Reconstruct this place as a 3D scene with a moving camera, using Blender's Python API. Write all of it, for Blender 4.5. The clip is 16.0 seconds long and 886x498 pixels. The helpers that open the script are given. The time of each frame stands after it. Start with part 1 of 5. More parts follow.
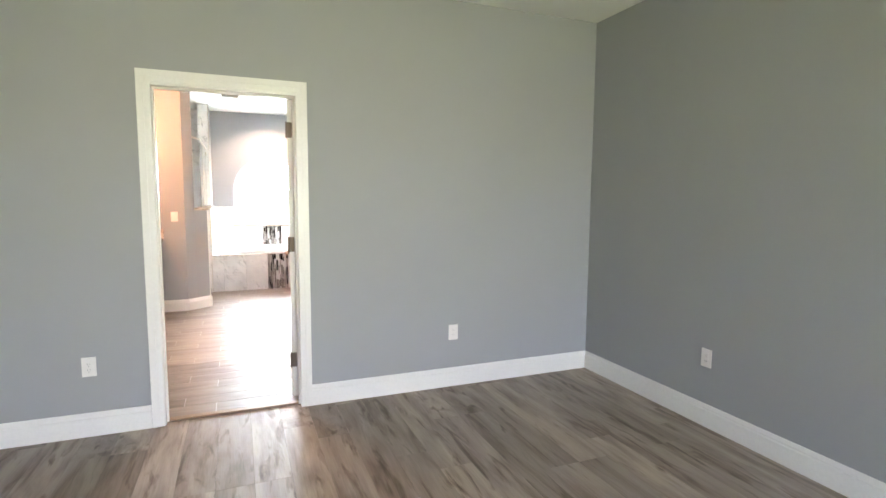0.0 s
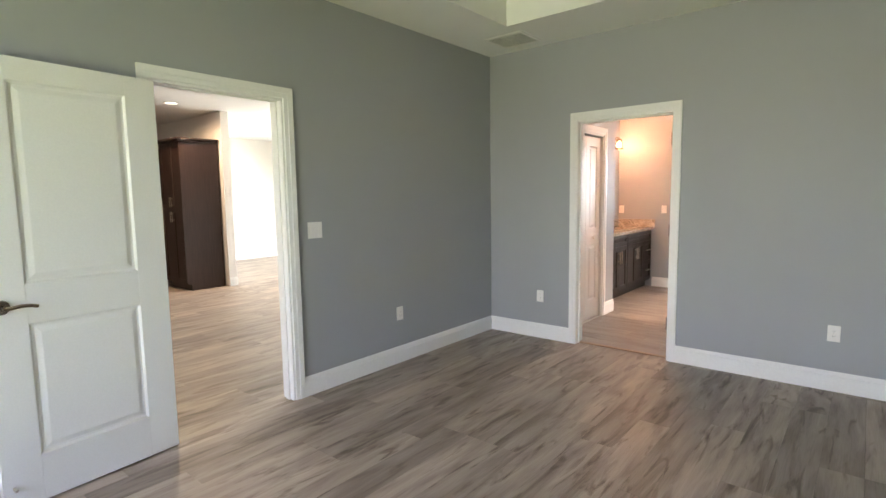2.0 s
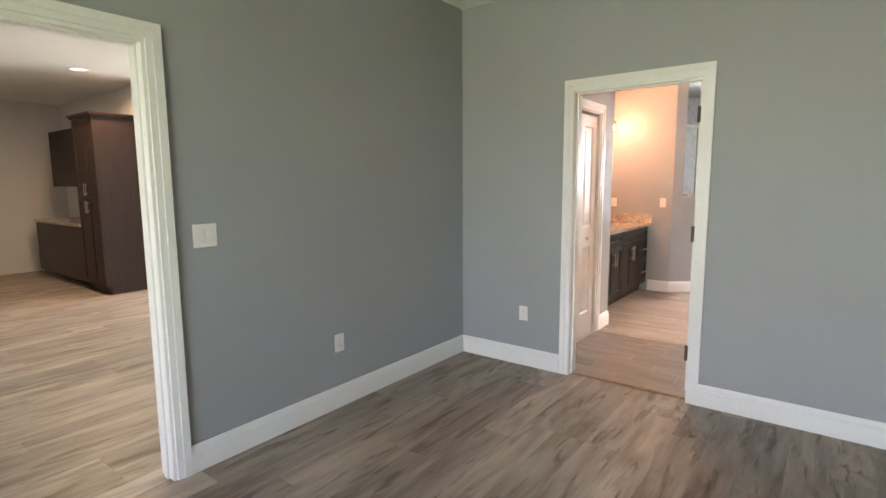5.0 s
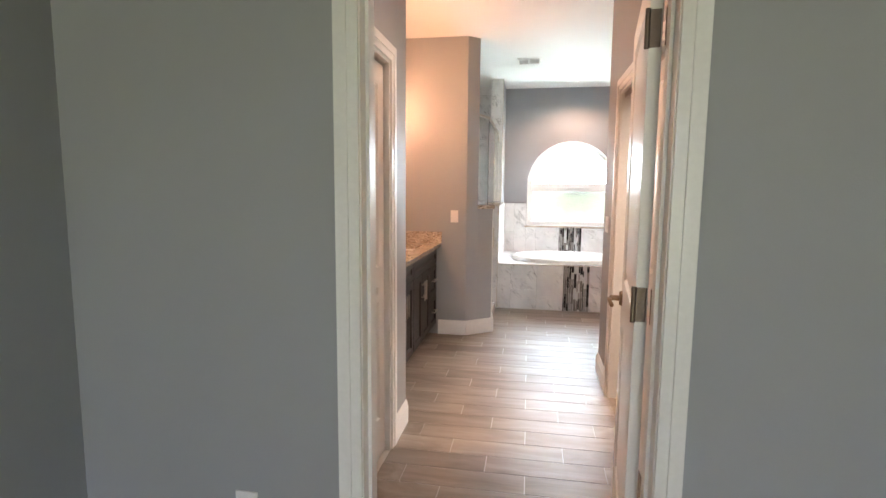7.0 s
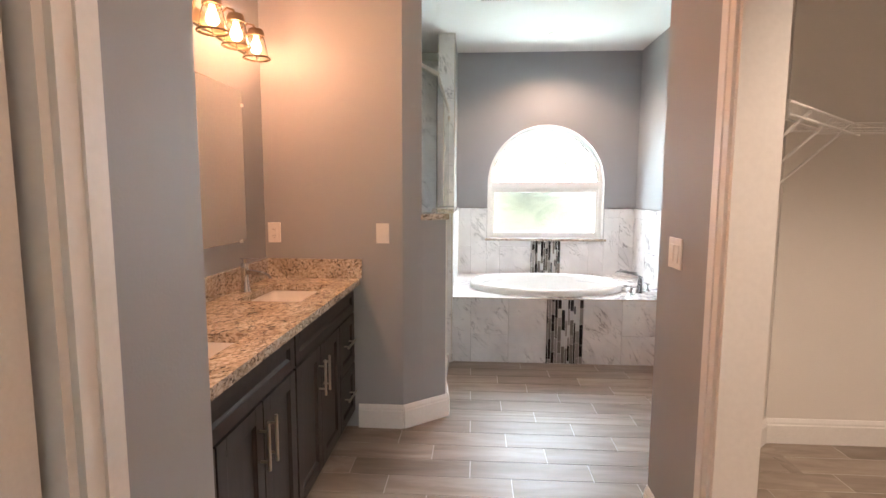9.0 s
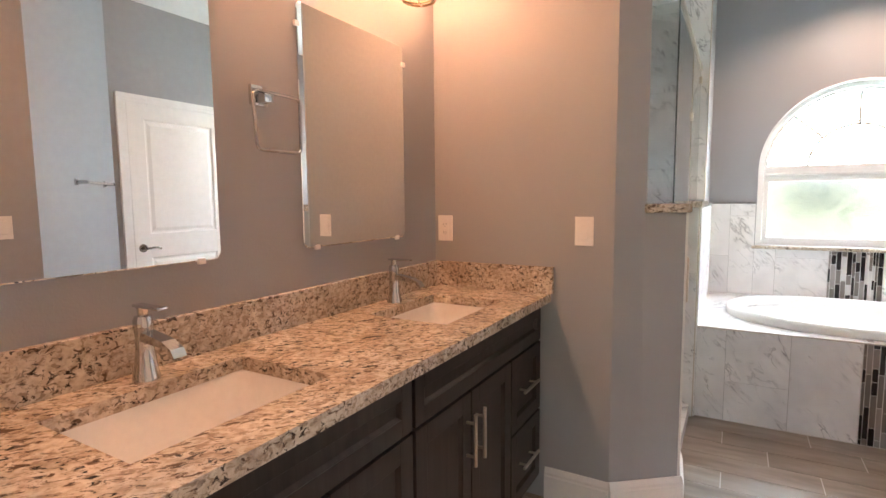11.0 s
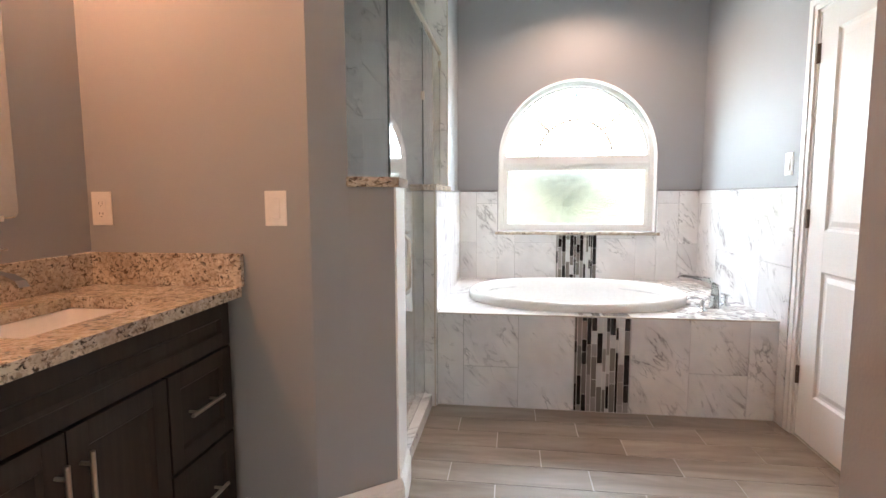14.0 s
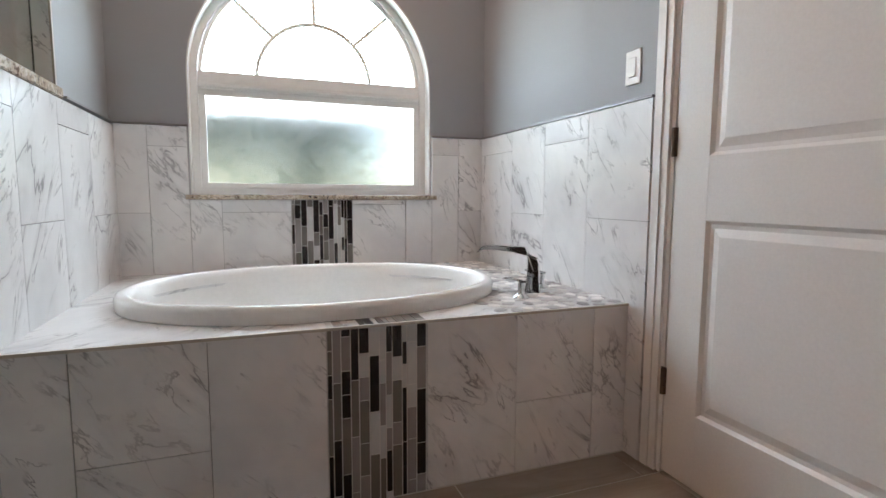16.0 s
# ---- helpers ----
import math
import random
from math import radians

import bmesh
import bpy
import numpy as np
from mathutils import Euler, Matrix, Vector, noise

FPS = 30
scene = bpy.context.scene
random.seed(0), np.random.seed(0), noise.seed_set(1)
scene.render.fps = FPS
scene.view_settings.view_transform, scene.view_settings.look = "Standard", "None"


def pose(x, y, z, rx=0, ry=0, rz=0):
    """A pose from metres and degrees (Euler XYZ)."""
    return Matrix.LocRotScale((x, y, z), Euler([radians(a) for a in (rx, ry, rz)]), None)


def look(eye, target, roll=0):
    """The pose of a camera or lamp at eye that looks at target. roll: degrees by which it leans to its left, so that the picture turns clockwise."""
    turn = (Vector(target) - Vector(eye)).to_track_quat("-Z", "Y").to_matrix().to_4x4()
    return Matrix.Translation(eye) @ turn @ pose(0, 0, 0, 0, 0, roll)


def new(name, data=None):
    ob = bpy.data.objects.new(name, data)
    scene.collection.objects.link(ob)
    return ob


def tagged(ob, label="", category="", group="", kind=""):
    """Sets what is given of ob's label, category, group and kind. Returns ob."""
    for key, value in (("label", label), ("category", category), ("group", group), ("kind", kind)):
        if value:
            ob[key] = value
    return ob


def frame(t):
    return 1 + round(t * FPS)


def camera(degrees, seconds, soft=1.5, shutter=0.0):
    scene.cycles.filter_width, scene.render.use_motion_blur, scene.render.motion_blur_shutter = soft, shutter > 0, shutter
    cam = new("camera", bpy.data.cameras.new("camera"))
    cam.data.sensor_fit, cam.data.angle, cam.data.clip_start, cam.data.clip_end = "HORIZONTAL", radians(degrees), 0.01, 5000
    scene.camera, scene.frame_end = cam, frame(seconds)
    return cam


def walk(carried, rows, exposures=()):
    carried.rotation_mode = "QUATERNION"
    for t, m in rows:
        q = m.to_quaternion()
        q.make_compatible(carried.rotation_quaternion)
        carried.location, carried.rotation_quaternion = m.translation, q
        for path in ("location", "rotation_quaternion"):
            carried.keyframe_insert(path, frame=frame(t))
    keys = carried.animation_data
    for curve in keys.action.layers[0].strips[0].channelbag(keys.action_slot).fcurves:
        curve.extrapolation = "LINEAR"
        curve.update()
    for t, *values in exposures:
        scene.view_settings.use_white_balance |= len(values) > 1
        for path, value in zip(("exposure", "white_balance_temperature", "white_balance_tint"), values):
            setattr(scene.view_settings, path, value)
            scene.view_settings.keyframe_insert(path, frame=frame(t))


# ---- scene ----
cam = camera(81.7, 16.0)
PATH = [
    (0, (0.092, 0.216, 1.393), (0.832, 2.063, 1.194), 0.4),
    (0.5, (0.567, -0.021, 1.404), (0.582, 1.968, 1.194), -0.2),
    (1, (1.005, -0.281, 1.382), (0.414, 1.619, 1.182), -0.7),
    (1.5, (1.392, -0.518, 1.393), (0.376, 1.193, 1.189), -0.8),
    (2, (1.697, -0.743, 1.391), (0.424, 0.786, 1.185), -0.9),
    (2.5, (1.922, -0.937, 1.397), (0.573, 0.522, 1.176), -0.9),
    (3, (2.033, -0.978, 1.408), (0.659, 0.456, 1.174), -0.8),
    (5.5, (0.796, 0.679, 1.41), (-0.237, 2.373, 1.156), 0.2),
    (6, (0.498, 1.201, 1.401), (-0.281, 3.027, 1.159), 0.5),
    (6.5, (0.266, 1.745, 1.4), (-0.29, 3.652, 1.164), 0.3),
    (7, (0.114, 2.282, 1.394), (-0.225, 4.24, 1.165), 0.5),
    (7.5, (0.023, 2.808, 1.382), (-0.192, 4.784, 1.156), 0.5),
    (8, (-0.009, 3.33, 1.368), (-0.113, 5.315, 1.143), 0.3),
    (8.5, (-0.049, 3.805, 1.375), (-0.131, 5.79, 1.15), 0.3),
    (9, (-0.088, 4.225, 1.372), (-0.213, 6.21, 1.156), 0.2),
    (9.5, (-0.152, 4.586, 1.366), (-0.566, 6.531, 1.15), 0.2),
    (10, (-0.194, 4.836, 1.34), (-0.948, 6.677, 1.13), -0.2),
    (12.5, (0.122, 5.152, 1.218), (-0.928, 6.843, 1.028), -0.6),
    (13, (0.134, 5.195, 1.215), (-0.662, 7.019, 1.017), -0.2),
    (13.5, (0.145, 5.292, 1.206), (-0.384, 7.211, 1.01), -0.2),
    (14, (0.151, 5.509, 1.181), (-0.118, 7.481, 0.979), -0.2),
    (14.5, (0.115, 5.84, 1.15), (0.17, 7.829, 0.943), -0.0),
    (15, (0.13, 6.215, 1.067), (0.472, 8.175, 0.863), 0.1),
    (15.5, (0.215, 6.565, 0.967), (0.737, 8.485, 0.764), 0.1),
    (16, (0.316, 6.893, 0.902), (1.0, 8.761, 0.699), 0.2),
]
walk(cam, [(t, look(eye, target, roll)) for t, eye, target, roll in PATH],
     exposures=[(0, 4.15), (1.5, 3.8), (3, 3.55), (5.5, 3.75), (6.5, 3.45), (7, 3.15), (7.5, 2.95), (8, 2.95), (9, 2.9), (10, 2.85), (13, 3.13), (13.7, 2.90), (14.5, 2.68), (16, 1.80)])

# ---- world and light ----
world = bpy.data.worlds.new("sky")
scene.world = world
world.use_nodes = True
sky = world.node_tree.nodes.new("ShaderNodeTexSky")
sky.sky_type, sky.sun_disc = "NISHITA", False
sky.sun_elevation, sky.sun_rotation = radians(52), radians(-90)
world.node_tree.nodes["Background"].inputs["Strength"].default_value = 0.13
world.node_tree.links.new(sky.outputs[0], world.node_tree.nodes["Background"].inputs["Color"])


def lamp(name, kind, m, power, color, **sizes):
    data = bpy.data.lights.new(name, kind)
    data.energy, data.color = power, color
    for key, value in sizes.items():
        if key == "size":
            data.size = value
        elif key == "size_y":
            data.shape, data.size_y = "RECTANGLE", value
        elif key == "radius":
            data.shadow_soft_size = value
        elif key == "angle":
            data.angle = value
        elif key == "spread":
            data.spread = value
        elif key == "spot":
            data.spot_size, data.spot_blend = value, 0.6
    ob = new(name, data)
    ob.matrix_world = m
    return ob


WARM = (1.0, 0.445, 0.24)
lamp("sun", "SUN", look((-40, 0, 50), (0, 0, 0)), 4.5, (1.0, 0.95, 0.87), angle=radians(0.5))
# daylight in the openings: bedroom windows, bathroom arch, living room glass doors
lamp("bedroom_window_light", "AREA", look((0.7, -3.15, 1.75), (0.5, 3.0, -0.9)), 1.8, (0.98, 0.72, 1.0), size=2.6, size_y=1.5, spread=radians(88))
lamp("bedroom_garden_light", "AREA", look((0.9, -3.15, 0.66), (0.4, 1.2, 2.6)), 1.85, (0.92, 1.0, 0.33), size=1.6, size_y=0.36, spread=radians(92))
lamp("arch_window_light", "AREA", look((0.63, 10.3, 2.01), (0.63, 7.2, 0.43)), 26.0, (0.79, 0.905, 1.0), size=1.9, size_y=1.19)
lamp("arch_ground_light", "AREA", look((0.63, 10.35, 0.50), (0.63, 7.6, 2.2)), 13.0, (0.80, 1.0, 0.99), size=1.9, size_y=0.62)
lamp("living_window_light", "AREA", look((-6.0, 7.6, 1.5), (-4.5, 3.0, 0.0)), 30, (1.0, 0.96, 0.91), size=4.5, size_y=2.2)

# ---- node materials ----
def material(name):
    m = bpy.data.materials.new(name)
    m.use_nodes = True
    return m, m.node_tree.nodes, m.node_tree.links, m.node_tree.nodes["Principled BSDF"]


def mapping(n, l, scale=(1, 1, 1), rotation=(0, 0, 0), shuffle=False, source="Object"):
    """Texture coordinates, shifted for each piece by its own random number if asked."""
    co = n.new("ShaderNodeTexCoord")
    mp = n.new("ShaderNodeMapping")
    mp.inputs["Scale"].default_value = scale
    mp.inputs["Rotation"].default_value = rotation
    l.new(co.outputs[source], mp.inputs["Vector"])
    if shuffle:
        info = n.new("ShaderNodeObjectInfo")
        mul = n.new("ShaderNodeVectorMath")
        mul.operation = "MULTIPLY"
        mul.inputs[1].default_value = (37.0, 23.0, 11.0)
        l.new(info.outputs["Random"], mul.inputs[0])
        l.new(mul.outputs[0], mp.inputs["Location"])
    return mp.outputs["Vector"]


def noise_tex(n, l, vector, scale, detail=4.0, rough=0.55, distortion=0.0):
    t = n.new("ShaderNodeTexNoise")
    t.inputs["Scale"].default_value, t.inputs["Detail"].default_value = scale, detail
    t.inputs["Roughness"].default_value, t.inputs["Distortion"].default_value = rough, distortion
    l.new(vector, t.inputs["Vector"])
    return t.outputs["Fac"]


def ramp(n, l, fac, stops):
    r = n.new("ShaderNodeValToRGB")
    while len(r.color_ramp.elements) < len(stops):
        r.color_ramp.elements.new(0.5)
    for e, (p, c) in zip(r.color_ramp.elements, stops):
        e.position, e.color = p, (*c, 1)
    l.new(fac, r.inputs["Fac"])
    return r.outputs["Color"]


def mix(n, l, fac, a, b, blend="MIX"):
    m = n.new("ShaderNodeMix")
    m.data_type, m.blend_type = "RGBA", blend
    for socket, value in ((m.inputs[0], fac), (m.inputs[6], a), (m.inputs[7], b)):
        if isinstance(value, (int, float)):
            socket.default_value = value
        elif isinstance(value, tuple):
            socket.default_value = (*value, 1)
        else:
            l.new(value, socket)
    return m.outputs[2]


def bump(n, l, b, height, strength, distance):
    bm_ = n.new("ShaderNodeBump")
    bm_.inputs["Strength"].default_value, bm_.inputs["Distance"].default_value = strength, distance
    l.new(height, bm_.inputs["Height"])
    l.new(bm_.outputs[0], b.inputs["Normal"])


def paint(name, color, rough=0.6, grain=0.25):
    m, n, l, b = material(name)
    v = mapping(n, l)
    large = noise_tex(n, l, v, 1.3, 3)
    c = mix(n, l, large, tuple(x * 0.955 for x in color), tuple(min(1, x * 1.04) for x in color))
    l.new(c, b.inputs["Base Color"])
    b.inputs["Roughness"].default_value = rough
    bump(n, l, b, noise_tex(n, l, v, 160, 3), grain, 0.002)
    return m


def plain(name, color, rough=0.4, metal=0.0, grain=0.0, scale=60, coat=0.0):
    m, n, l, b = material(name)
    v = mapping(n, l)
    f = noise_tex(n, l, v, scale, 3)
    c = mix(n, l, f, tuple(x * 0.93 for x in color), tuple(min(1, x * 1.05) for x in color))
    l.new(c, b.inputs["Base Color"])
    b.inputs["Roughness"].default_value, b.inputs["Metallic"].default_value = rough, metal
    b.inputs["Coat Weight"].default_value = coat
    if grain:
        bump(n, l, b, f, grain, 0.001)
    return m


def glowing(name, color, power):
    m, n, l, b = material(name)
    b.inputs["Base Color"].default_value = (*color, 1)
    b.inputs["Emission Color"].default_value = (*color, 1)
    b.inputs["Emission Strength"].default_value = power
    return m


def glass(name, tint=(0.98, 1.0, 0.99), rough=0.0, ior=1.45):
    m, n, l, b = material(name)
    b.inputs["Base Color"].default_value = (*tint, 1)
    b.inputs["Roughness"].default_value = rough
    b.inputs["Transmission Weight"].default_value = 1.0
    b.inputs["IOR"].default_value = ior
    return m


def rain_glass():
    """Obscure glass: rippled, cloudy, with dried water marks."""
    m, n, l, b = material("rain_glass")
    v = mapping(n, l)
    cloudy = noise_tex(n, l, v, 9, 8, 0.72, 1.2)
    l.new(ramp(n, l, cloudy, [(0.34, (0.74, 0.78, 0.76)), (0.5, (0.92, 0.94, 0.93)), (0.60, (0.99, 1.0, 0.99))]), b.inputs["Base Color"])
    b.inputs["Roughness"].default_value = 0.27
    b.inputs["Transmission Weight"].default_value = 1.0
    b.inputs["IOR"].default_value = 1.25
    bump(n, l, b, noise_tex(n, l, v, 26, 5, 0.6), 0.55, 0.012)
    return m


def plank_wood():
    """Grey-brown vinyl oak: each plank has its own tone, grain runs along y, with dark knots and streaks."""
    m, n, l, b = material("vinyl_oak")
    v = mapping(n, l, (1, 1, 1), shuffle=True)
    info = n.new("ShaderNodeObjectInfo")
    st = n.new("ShaderNodeMapping")
    st.inputs["Scale"].default_value = (8, 1.1, 1)
    l.new(v, st.inputs["Vector"])
    broad = noise_tex(n, l, st.outputs[0], 1.5, 3, 0.5, 0.6)
    st2 = n.new("ShaderNodeMapping")
    st2.inputs["Scale"].default_value = (60, 2.2, 1)
    l.new(v, st2.inputs["Vector"])
    fine = noise_tex(n, l, st2.outputs[0], 2.5, 6, 0.65)
    c = ramp(n, l, broad, [(0.28, (0.165, 0.128, 0.100)), (0.42, (0.285, 0.232, 0.190)), (0.55, (0.385, 0.322, 0.268)), (0.74, (0.500, 0.428, 0.362))])
    c = mix(n, l, 0.24, c, ramp(n, l, fine, [(0.3, (0.13, 0.10, 0.078)), (0.52, (0.37, 0.315, 0.268)), (0.7, (0.47, 0.405, 0.35))]))
    st3 = n.new("ShaderNodeMapping")
    st3.inputs["Scale"].default_value = (17, 2.4, 1)
    l.new(v, st3.inputs["Vector"])
    smudge = ramp(n, l, noise_tex(n, l, st3.outputs[0], 1.0, 4, 0.55, 0.7), [(0.56, (1, 1, 1)), (0.68, (0.52, 0.48, 0.45)), (0.76, (0.30, 0.27, 0.25))])
    c = mix(n, l, 1.0, c, smudge, "MULTIPLY")
    tone = ramp(n, l, info.outputs["Random"], [(0.0, (0.76, 0.75, 0.74)), (0.5, (0.95, 0.94, 0.93)), (1.0, (1.12, 1.10, 1.08))])
    c = mix(n, l, 1.0, c, tone, "MULTIPLY")
    l.new(c, b.inputs["Base Color"])
    b.inputs["Roughness"].default_value = 0.43
    b.inputs["Specular IOR Level"].default_value = 0.42
    bump(n, l, b, fine, 0.18, 0.001)
    return m


def plank_tile():
    """Glazed wood-look porcelain, taupe grey, grain along x."""
    m, n, l, b = material("wood_look_tile")
    v = mapping(n, l, (1, 1, 1), shuffle=True)
    info = n.new("ShaderNodeObjectInfo")
    st = n.new("ShaderNodeMapping")
    st.inputs["Scale"].default_value = (1.3, 8, 1)
    l.new(v, st.inputs["Vector"])
    broad = noise_tex(n, l, st.outputs[0], 1.5, 5, 0.6, 0.6)
    c = ramp(n, l, broad, [(0.25, (0.178, 0.142, 0.115)), (0.5, (0.270, 0.224, 0.185)), (0.75, (0.365, 0.312, 0.265))])
    tone = ramp(n, l, info.outputs["Random"], [(0.0, (0.80, 0.79, 0.78)), (0.5, (0.96, 0.95, 0.94)), (1.0, (1.12, 1.11, 1.10))])
    c = mix(n, l, 1.0, c, tone, "MULTIPLY")
    l.new(c, b.inputs["Base Color"])
    b.inputs["Roughness"].default_value = 0.41
    bump(n, l, b, broad, 0.12, 0.001)
    return m


def marble():
    """White marble-look porcelain with thin slanting grey veins, another cut on each tile."""
    m, n, l, b = material("marble_tile")
    v = mapping(n, l, (1, 1, 1), shuffle=True)
    squeeze = n.new("ShaderNodeCombineXYZ")
    for k, axis in enumerate(((0.17, -0.17, -0.20), (0.62, -0.62, 0.50), (0.16, 0.16, 0.0))):
        dot = n.new("ShaderNodeVectorMath")
        dot.operation = "DOT_PRODUCT"
        dot.inputs[1].default_value = axis
        l.new(v, dot.inputs[0])
        l.new(dot.outputs["Value"], squeeze.inputs[k])
    a = noise_tex(n, l, squeeze.outputs[0], 6.5, 6, 0.58, 0.55)
    vein = ramp(n, l, a, [(0.43, (0, 0, 0)), (0.485, (0.16, 0.16, 0.16)), (0.499, (0.9, 0.9, 0.9)), (0.511, (0.2, 0.2, 0.2)), (0.58, (0, 0, 0))])
    gate = ramp(n, l, noise_tex(n, l, v, 3.6, 2), [(0.45, (0, 0, 0)), (0.62, (1, 1, 1))])
    cloud = ramp(n, l, noise_tex(n, l, v, 3.0, 4), [(0.3, (0.66, 0.655, 0.66)), (0.6, (0.80, 0.795, 0.79))])
    f = mix(n, l, 1.0, vein, gate, "MULTIPLY")
    hair = ramp(n, l, noise_tex(n, l, squeeze.outputs[0], 13, 5, 0.55, 0.6), [(0.485, (0, 0, 0)), (0.5, (0.75, 0.75, 0.75)), (0.515, (0, 0, 0))])
    gate2 = ramp(n, l, noise_tex(n, l, v, 6.0, 2), [(0.50, (0, 0, 0)), (0.64, (1, 1, 1))])
    f = mix(n, l, 1.0, f, mix(n, l, 1.0, hair, gate2, "MULTIPLY"), "LIGHTEN")
    c = mix(n, l, f, cloud, (0.21, 0.205, 0.215))
    l.new(c, b.inputs["Base Color"])
    b.inputs["Roughness"].default_value = 0.22
    return m


def granite():
    """Cream granite with brown and black flecks."""
    m, n, l, b = material("granite")
    v = mapping(n, l)
    turn = n.new("ShaderNodeMapping")
    turn.inputs["Rotation"].default_value = (0, 0, 0.7)
    l.new(v, turn.inputs["Vector"])
    st = n.new("ShaderNodeMapping")
    st.inputs["Scale"].default_value = (1.0, 0.5, 1.0)
    l.new(turn.outputs[0], st.inputs["Vector"])
    base = ramp(n, l, noise_tex(n, l, v, 60, 4), [(0.3, (0.46, 0.385, 0.305)), (0.5, (0.64, 0.575, 0.49)), (0.7, (0.76, 0.715, 0.64))])
    cloud = ramp(n, l, noise_tex(n, l, v, 8, 3), [(0.35, (0.74, 0.69, 0.64)), (0.65, (1.05, 1.03, 1.0))])
    base = mix(n, l, 1.0, base, cloud, "MULTIPLY")
    tan = ramp(n, l, noise_tex(n, l, st.outputs[0], 85, 4, 0.6, 0.6), [(0.53, (0, 0, 0)), (0.60, (0.9, 0.9, 0.9))])
    brown = ramp(n, l, noise_tex(n, l, st.outputs[0], 62, 5, 0.62, 0.9), [(0.575, (0, 0, 0)), (0.625, (1, 1, 1))])
    patch = ramp(n, l, noise_tex(n, l, v, 13, 3), [(0.40, (0.25, 0.25, 0.25)), (0.58, (1, 1, 1))])
    dark = mix(n, l, 1.0, ramp(n, l, noise_tex(n, l, st.outputs[0], 95, 4, 0.62, 0.8), [(0.565, (0, 0, 0)), (0.61, (1, 1, 1))]), patch, "MULTIPLY")
    c = mix(n, l, tan, base, (0.33, 0.255, 0.19))
    c = mix(n, l, brown, c, (0.13, 0.088, 0.062))
    c = mix(n, l, dark, c, (0.04, 0.033, 0.03))
    l.new(c, b.inputs["Base Color"])
    b.inputs["Roughness"].default_value = 0.16
    return m


def dark_wood(name, low, high):
    m, n, l, b = material(name)
    v = mapping(n, l, (6, 40, 2))
    f = noise_tex(n, l, v, 1.4, 5, 0.6, 0.3)
    l.new(ramp(n, l, f, [(0.3, low), (0.7, high)]), b.inputs["Base Color"])
    b.inputs["Roughness"].default_value = 0.45
    b.inputs["Specular IOR Level"].default_value = 0.32
    bump(n, l, b, f, 0.08, 0.0006)
    return m


def island_tones(name, stops, rough):
    """One tone for each loose piece of a joined mesh."""
    m, n, l, b = material(name)
    geo = n.new("ShaderNodeNewGeometry")
    c = ramp(n, l, geo.outputs["Random Per Island"], stops)
    l.new(mix(n, l, noise_tex(n, l, mapping(n, l), 30, 3), c, (0.5, 0.5, 0.5), "SOFT_LIGHT"), b.inputs["Base Color"])
    b.inputs["Roughness"].default_value = rough
    return m


def strip_tones():
    """Mosaic strips: black, taupe, grey and pearl glass, one tone for each strip."""
    m, n, l, b = material("mosaic_glass")
    info = n.new("ShaderNodeObjectInfo")
    c = ramp(n, l, info.outputs["Random"], [(0.0, (0.018, 0.014, 0.014)), (0.30, (0.20, 0.185, 0.17)), (0.52, (0.33, 0.31, 0.30)), (0.78, (0.62, 0.63, 0.63))])
    c.node.color_ramp.interpolation = "CONSTANT"
    f = noise_tex(n, l, mapping(n, l, (80, 80, 8)), 2, 3)
    l.new(mix(n, l, f, mix(n, l, 0.2, c, (0.0, 0.0, 0.0)), c), b.inputs["Base Color"])
    b.inputs["Roughness"].default_value = 0.12
    return m


WALL = paint("grey_wall_paint", (0.335, 0.345, 0.360))
WHITE_WALL = paint("off_white_wall_paint", (0.72, 0.69, 0.65))
CEILING = paint("white_ceiling_paint", (0.80, 0.80, 0.78), 0.75, 0.5)
TRIM = plain("white_trim_paint", (0.80, 0.79, 0.77), 0.32, grain=0.03)
DOOR = plain("white_door_paint", (0.80, 0.785, 0.76), 0.37, grain=0.05, scale=120)
VINYL = plank_wood()
TILE = plank_tile()
GROUT = plain("light_grout", (0.58, 0.55, 0.51), 0.85, grain=0.2)
DARK_GROUT = plain("floor_underlay", (0.06, 0.05, 0.045), 0.9)
MARBLE = marble()
WHITE_GROUT = plain("grey_joint_grout", (0.40, 0.39, 0.39), 0.85)
LIGHT_GROUT = plain("pale_mosaic_grout", (0.66, 0.65, 0.63), 0.8)
GRANITE = granite()
ESPRESSO = dark_wood("espresso_wood", (0.017, 0.012, 0.010), (0.034, 0.0245, 0.0205))
KITCHEN_WOOD = dark_wood("brown_espresso_wood", (0.021, 0.0105, 0.0085), (0.040, 0.021, 0.017))
MOSAIC = strip_tones()
PORCELAIN = plain("white_porcelain", (0.82, 0.81, 0.79), 0.2, coat=0.1)
CHROME = plain("polished_chrome", (0.66, 0.67, 0.68), 0.08, 1.0)
NICKEL = plain("satin_nickel", (0.52, 0.46, 0.39), 0.28, 1.0)
LEVER = plain("dark_satin_nickel", (0.33, 0.28, 0.235), 0.22, 1.0)
STRIP_METAL = plain("grey_metal_strip", (0.28, 0.27, 0.27), 0.45, 1.0)
DARK_HINGE = plain("dark_nickel", (0.15, 0.12, 0.10), 0.5, 1.0)
BRONZE = plain("aged_bronze", (0.30, 0.22, 0.15), 0.32, 1.0)
PLASTIC = plain("white_plastic", (0.80, 0.78, 0.75), 0.35)
SLOT = plain("dark_slot", (0.04, 0.04, 0.04), 0.6)
VENT_SHADE = plain("grey_vent_shade", (0.17, 0.17, 0.165), 0.7)
SEAL_AND_SHADE = plain("black_seal_and_shade", (0.012, 0.012, 0.012), 0.8)
